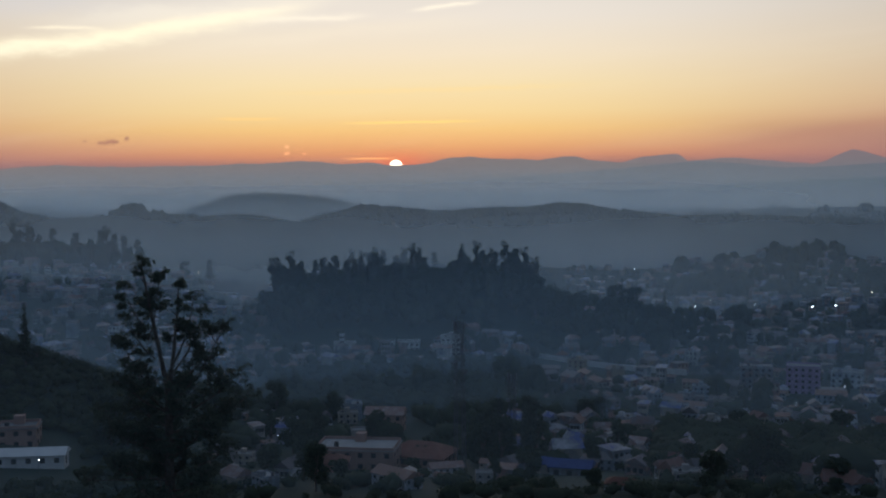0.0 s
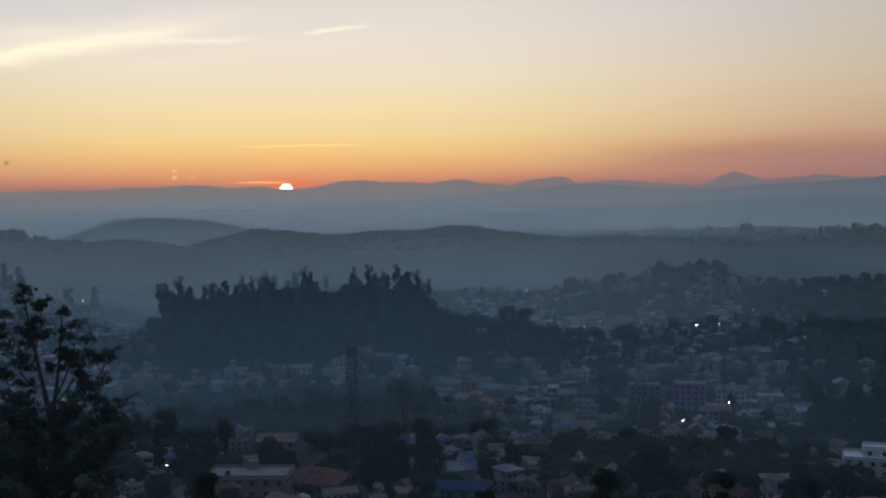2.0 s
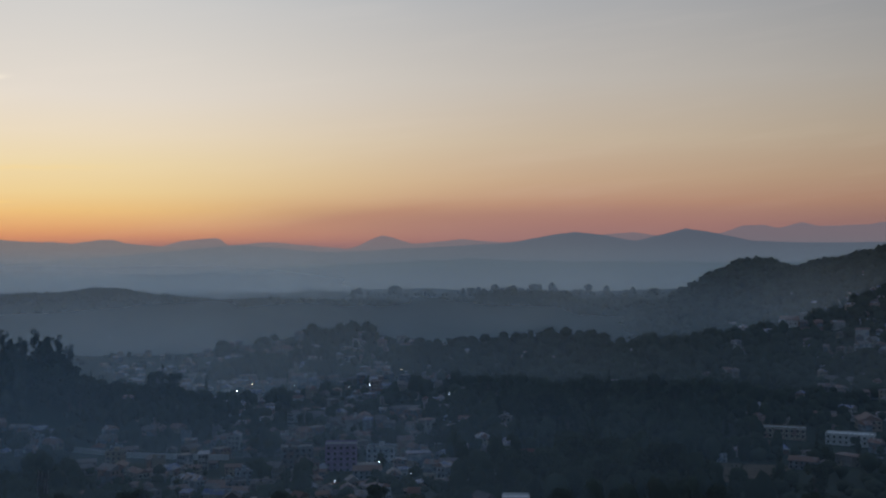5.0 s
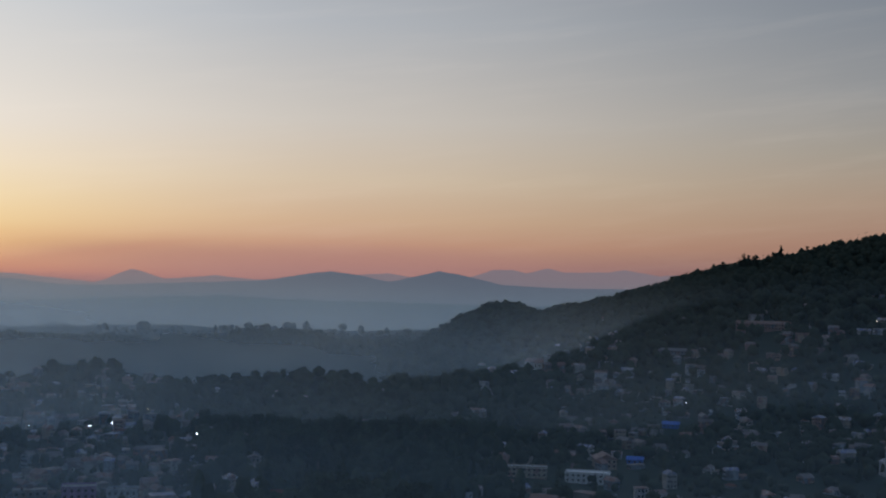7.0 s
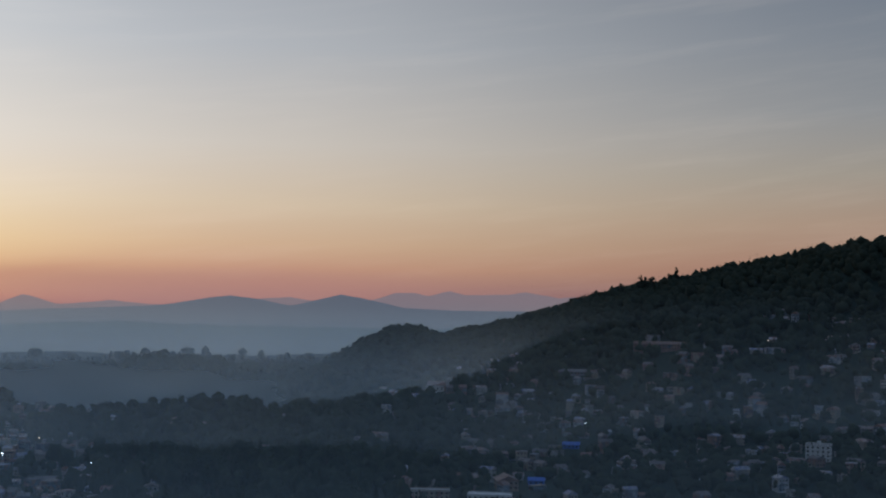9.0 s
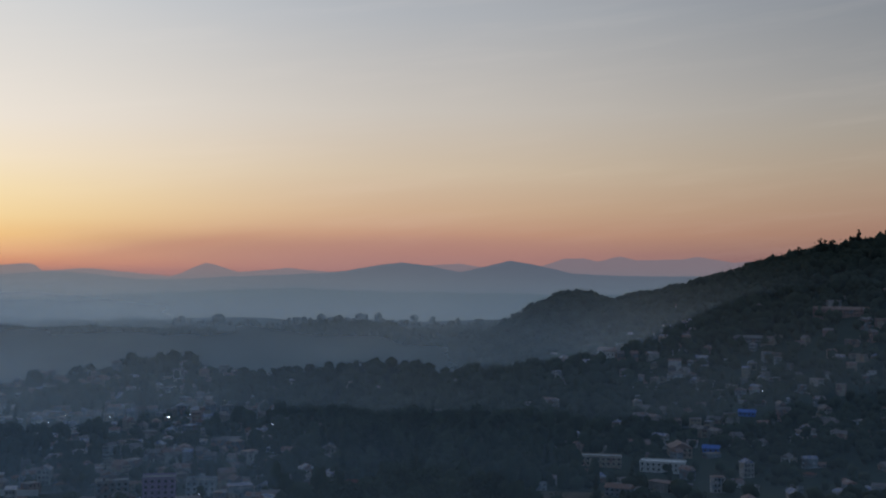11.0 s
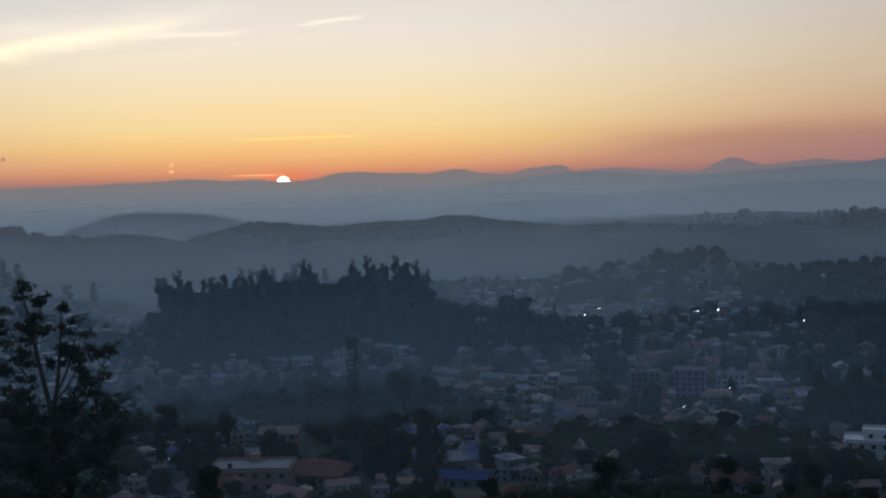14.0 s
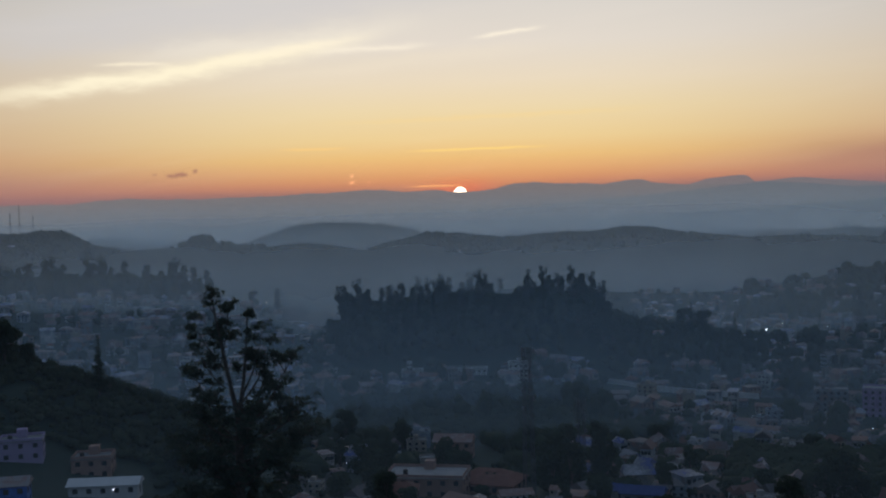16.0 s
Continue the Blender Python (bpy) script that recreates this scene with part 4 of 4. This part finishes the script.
landmark(house(10, 44, 1, "gable", M_wall), -46.5, 1190, 84, "long low building on the hillside")
landmark(house(9, 12, 2, "hip", M_pink), -27.0, 615, 80, "house with orange tiled hipped roof at the wood")


def church(label):
    root = tagged(new("church"), label, "church")
    bm = bmesh.new()
    box(bm, -5, -11, -4, 5, 11, 7)
    for s in (-1, 1):
        v = [bm.verts.new(p) for p in ((-5, s * 11, 7), (5, s * 11, 7), (0, s * 11, 11))]
        bm.faces.new(v if s < 0 else v[::-1])
    part("nave", bm, M_white, root)
    bm = bmesh.new()
    gable(bm, 10, 22, 7.1, 4.0, 0.5)
    part("roof", bm, M_tin, root, "grey tin roof")
    bm = bmesh.new()
    box(bm, -2.6, -16.3, -4, 2.6, -11.02, 14)
    for sx in (-1, 1):
        for sy in (-16.0, -11.3):
            box(bm, sx * 2.3 - 0.3, sy - 0.3, 14.002, sx * 2.3 + 0.3, sy + 0.3, 16)
    part("tower", bm, M_white, root, "square white bell tower with corner pinnacles")
    for s in (-1, 1):
        for i in range(4):
            part("window", DOOR, None, root).matrix_basis = pose(s * 5.02, -8 + i * 5.3, 2.5, 0, 0, 90)
    return root


landmark(church("white church with square bell tower"), -39.65, 1225, 60, "white church with square bell tower")


# ---------------------------------------------------------------- masts
def lattice_mast(height, foot, head, label, panels=True):
    """A lattice tower: four legs, crossed braces bay by bay, panel aerials and drums near the top."""
    root = tagged(new("lattice_mast"), label, "mast")
    at = lambda i, f: (((-1, 1, 1, -1)[i]) * (foot + (head - foot) * f) / 2, ((-1, -1, 1, 1)[i]) * (foot + (head - foot) * f) / 2, height * f)
    for i in range(4):
        part("leg", limbs([[((*at(i, 0)[:2], -3), 0.13), (at(i, 0.5), 0.11), (at(i, 1), 0.08)]], 5), M_steel, root)
    n = max(8, int(height / 2.2))
    rods = []
    for b in range(n):
        f0, f1 = b / n, (b + 1) / n
        for i in range(4):
            j = (i + 1) % 4
            rods += [[(at(i, f0), 0.03), (at(j, f1), 0.03)], [(at(j, f0), 0.03), (at(i, f1), 0.03)], [(at(i, f1), 0.03), (at(j, f1), 0.03)]]
    if height > 35 and panels:
        for rod in rods:
            part("brace", limbs([rod], 4), M_steel, root)
    else:
        tagged(part("bracing", limbs(rods, 4), M_steel, root), kind="stuff")
    if panels:
        for k in range(9):
            bm = bmesh.new()
            box(bm, -0.18, -0.1, -1.2, 0.18, 0.1, 1.2)
            a = k * 2 * math.pi / 3 + (k // 3) * 0.5
            r = head * 0.75 + 0.5
            o = part("aerial_panel", bm, M_aerial, root, "grey upright aerial panel")
            o.matrix_basis = pose(r * math.cos(a), r * math.sin(a), height * (0.97 - 0.075 * (k // 3)), 0, 0, math.degrees(a) + 90)
        for k in range(3):
            bm = bmesh.new()
            bmesh.ops.create_cone(bm, cap_ends=True, segments=16, radius1=0.6, radius2=0.55, depth=0.4)
            o = part("drum_aerial", bm, M_aerial, root, "round drum aerial")
            o.matrix_basis = pose((-1, 1, -1)[k] * (head * 0.6 + 0.5), -0.4, height * (0.72 - 0.06 * k), 90, 0, 30 * k)
    return root


def stand(ob, az_, d_):
    x_, y_ = spot(az_, d_)
    ob.matrix_basis = pose(x_, y_, ground_z(x_, y_), 0, 0, az_ + 20)


stand(lattice_mast(40, 2.6, 1.6, "dark steel lattice mast with aerial panels"), -0.75, 300)
stand(lattice_mast(26, 2.2, 1.3, "shorter steel lattice mast among the trees"), -3.4, 330)
stand(lattice_mast(44, 4.5, 1.6, "tall lattice mast in the old town", False), -16.7, 868)
for az_, h_ in ((24.0, 48), (23.6, 60), (23.0, 40)):
    stand(lattice_mast(h_, 4.0, 1.2, "thin lattice mast on the far ridge", False), az_, 2080)
stand(lattice_mast(16, 1.6, 0.8, "small lattice mast on the hill crest", False), -54.3, 1550)


# ---------------------------------------------------------------- the tree before the viewpoint
def near_tree():
    """A tall eucalyptus: a trunk forking into two leaders, up-curved limbs, flat umbrellas of leaves at the ends of their twigs."""
    root = tagged(new("eucalyptus_tree"), "tall dark eucalyptus with forked leaders and tufted crown", "tree")
    rnd = random.Random(77)
    trunk = [((0, 0, -2), 0.6), ((0.1, 0, 8), 0.5), ((-0.1, 0, 16), 0.40), ((0, 0, 23.2), 0.30)]
    paths, clumps = [trunk], []

    def umbrella(c, size):
        """A flat-topped spray: many small tufts on short twigs."""
        for _ in range(int(8 + 8 * size)):
            a, r = rnd.uniform(0, 6.3), size * math.sqrt(rnd.random())
            o = c + Vector((r * math.cos(a), r * math.sin(a), 0.3 * size * (1 - (r / size) ** 2) + rnd.gauss(0, 0.3 * size)))
            t = rnd.uniform(0.18, 0.34)
            clumps.append((*o, t, t * rnd.uniform(0.45, 0.75)))
            if rnd.random() < 0.5:
                paths.append([(c, 0.025), (o, 0.01)])

    def limb(h0, x, y, h1, r, tufts, size, sag=0.45, x0=0.0):
        base, end = Vector((x0, 0, h0)), Vector((x, y, h1))
        mid = base.lerp(end, 0.5) + Vector(((x - x0) * 0.18, y * 0.18, -sag * abs(h1 - h0) * 0.35))
        on = lambda f: base * (1 - f) ** 2 + mid * 2 * f * (1 - f) + end * f * f
        paths.append([(on(f), r * (1 - 0.8 * f)) for f in (0, 0.2, 0.4, 0.6, 0.8, 1)])
        umbrella(end, size)
        for i in range(tufts):
            f = rnd.uniform(0.35, 0.95)
            q = on(f)
            c = q + Vector((rnd.uniform(-1, 1), rnd.uniform(-1, 1), rnd.uniform(0.1, 0.9))) * (0.6 + 0.5 * size)
            paths.append([(q, 0.06), (q.lerp(c, 0.5) + Vector((0, 0, -0.1)), 0.04), (c, 0.02)])
            umbrella(c, size * rnd.uniform(0.5, 0.85))

    limb(22.6, -1.9, 0, 33.2, 0.24, 10, 0.85, -0.35)               # the two leaders
    limb(22.8, 1.0, 0.4, 31.6, 0.22, 5, 0.4, 0.15)
    limb(28.0, -3.4, 0.6, 31.4, 0.09, 3, 0.7, x0=-1.6)
    limb(27.0, -0.5, 0.4, 32.4, 0.09, 3, 0.8, x0=-1.5)
    limb(25.5, -3.1, -0.6, 28.9, 0.09, 4, 0.8, x0=-1.0)
    limb(25.0, 2.2, -0.5, 30.6, 0.11, 6, 0.7, x0=0.4)
    limb(24.2, 2.9, 0.8, 29.2, 0.11, 6, 0.75, x0=0.3)
    limb(23.0, 4.6, 0.5, 27.8, 0.15, 7, 0.9)
    limb(22.0, 3.2, -1.6, 25.6, 0.12, 6, 1.0)
    limb(22.0, -3.6, 1, 26.8, 0.13, 7, 0.9)
    limb(21.0, -2.6, -1.5, 25.0, 0.12, 6, 0.9)
    limb(20.5, 5.4, -1, 24.0, 0.15, 7, 1.2)
    limb(18.5, 6.3, 1.2, 21.6, 0.16, 7, 1.3)
    limb(18.5, -5.0, -1, 21.2, 0.15, 6, 1.1)
    limb(15.5, -6.6, 0.5, 15.6, 0.14, 3, 0.8, 1.6)
    for i in range(26):
        a, h = i * 2.4, 10.0 + 0.44 * i
        r = rnd.uniform(2.6, 5.6) * (1.15 - 0.014 * i)
        limb(h, r * math.cos(a), r * math.sin(a), h + rnd.uniform(1.0, 2.8), 0.12, 5, 1.25)
    part("trunk", limbs(paths, 6), M_bark, root, "dark forked trunk with up-curved limbs")
    part("crown", leaf_mesh("crown", clumps, 0.17, 150, 78, 0.45), M_near, root)
    return root


x_, y_ = spot(13.72, 96)
near_tree().matrix_basis = pose(x_, y_, ground_z(x_, y_), 0, 0, 13.7)


# ---------------------------------------------------------------- roads and walls
def ribbon(name, pts, half, lift, mat, label, category, rise=0.0):
    """A strip laid over the ground through plan points (heading, distance)."""
    P = [Vector((*spot(a, d), 0)) for a, d in pts]
    line = []
    for i in range(len(P) - 1):
        for k in range(12):
            p0, p1, p2, p3 = P[max(i - 1, 0)], P[i], P[i + 1], P[min(i + 2, len(P) - 1)]
            f = k / 12
            line.append(0.5 * (2 * p1 + (p2 - p0) * f + (2 * p0 - 5 * p1 + 4 * p2 - p3) * f * f + (3 * p1 - p0 - 3 * p2 + p3) * f ** 3))
    vs, fs = [], []
    for i, p in enumerate(line):
        t = (line[min(i + 1, len(line) - 1)] - line[max(i - 1, 0)]).normalized()
        s = Vector((-t.y, t.x, 0)) * half
        z = ground_z(p.x, p.y) + lift
        for q, zz in ((p - s, z - 1.5), (p - s, z + rise), (p + s, z + rise), (p + s, z - 1.5)):
            vs.append((q.x, q.y, zz))
    for i in range(len(line) - 1):
        for j in range(3):
            fs.append((4 * i + j, 4 * i + 4 + j, 4 * i + 5 + j, 4 * i + 1 + j))
    return tagged(mesh_object(name, vs, fs, mat), label, category, kind="structure")


ribbon("retaining_wall", [(-4.4, 726), (-5.65, 707), (-7.2, 686), (-9.5, 672), (-12.2, 664)], 0.35, 0.2, M_white, "long pale retaining wall along the road", "wall", 3.0)
ribbon("road", [(-4.2, 734), (-5.6, 715), (-7.2, 694), (-9.5, 680), (-12.5, 672), (-16, 690)], 3.0, 0.35, M_road, "grey asphalt town road", "road")
ribbon("road", [(9.6, 330), (8.9, 380), (8.3, 440), (7.2, 500), (4, 540), (-2, 560), (-9, 555), (-18, 540)], 3.0, 0.35, M_road, "grey asphalt road through the houses", "road")
ribbon("road", [(-19.5, 470), (-22, 440), (-24, 425), (-27, 430)], 2.5, 0.35, M_road, "pale curved lane below the houses", "road")


def sheet_patch(name, a0, a1, d0, d1, mat, label, category):
    """A flat stretch laid over the ground between two headings and distances."""
    vs, fs = polar_sheet(np.linspace(d0, d1, 14), np.linspace(a0, a1, 20), lambda x, y: land(x, y) + 0.3)
    return tagged(mesh_object(name, vs, fs, mat, True), label, category, kind="structure")


sheet_patch("playing_field", -39.6, -35.2, 566, 628, M_field, "worn brown and green playing field", "field")


# ---------------------------------------------------------------- lamps
def street_lamp(mat, label):
    root = tagged(new("street_lamp"), label, "street lamp")
    part("pole", limbs([[((0, 0, -1), 0.09), ((0, 0, 7), 0.06), ((0, -0.9, 7.8), 0.05)]], 5), M_steel, root)
    bm = bmesh.new()
    bmesh.ops.create_icosphere(bm, subdivisions=2, radius=0.26, matrix=Matrix.Translation((0, -1.2, 7.7)) @ Matrix.Diagonal((0.7, 1.1, 0.7, 1)))
    part("lamp_head", bm, mat, root, "bright lit lamp head")
    return root


COLD, WARM = street_lamp(M_lamp, "lit street lamp with cold white light"), street_lamp(M_lamp_warm, "lit street lamp with warm light")
for az_, d_, warm in ((-9.49, 1306, 0), (-18.01, 974, 0), (-6.42, 1563, 0), (-6.70, 1537, 0), (-0.68, 1710, 0), (-12.46, 958, 0), (-19.01, 977, 0), (-13.22, 1017, 1), (12.17, 1162, 1), (11.81, 1166, 1), (9.19, 1180, 1), (-17.93, 974, 0), (-19.01, 983, 0), (-54.14, 853, 1), (-30.56, 766, 0), (-29.20, 728, 0), (-26.58, 1491, 1), (-19.50, 591, 0), (-17.24, 558, 0), (-29.27, 732, 0), (-30.68, 770, 1), (-21.04, 577, 0), (-18.65, 326, 1), (-55.73, 1190, 1), (-47.00, 991, 0), (8.21, 382, 0), (8.44, 366, 0), (-19.49, 601, 0), (-17.30, 567, 0), (19.87, 301, 0), (-20.63, 1095, 1), (-15.27, 987, 0), (-22.99, 914, 0)):
    tagged(place(WARM if warm else COLD, *spot(az_, d_), 0.6 if d_ < 600 else 1.1 if d_ < 900 else 1.4, az_), group="lit street lamps")
for proto in ROUND + TALL + CONE + HOUSES + [COLD, WARM]:
    discard(proto)
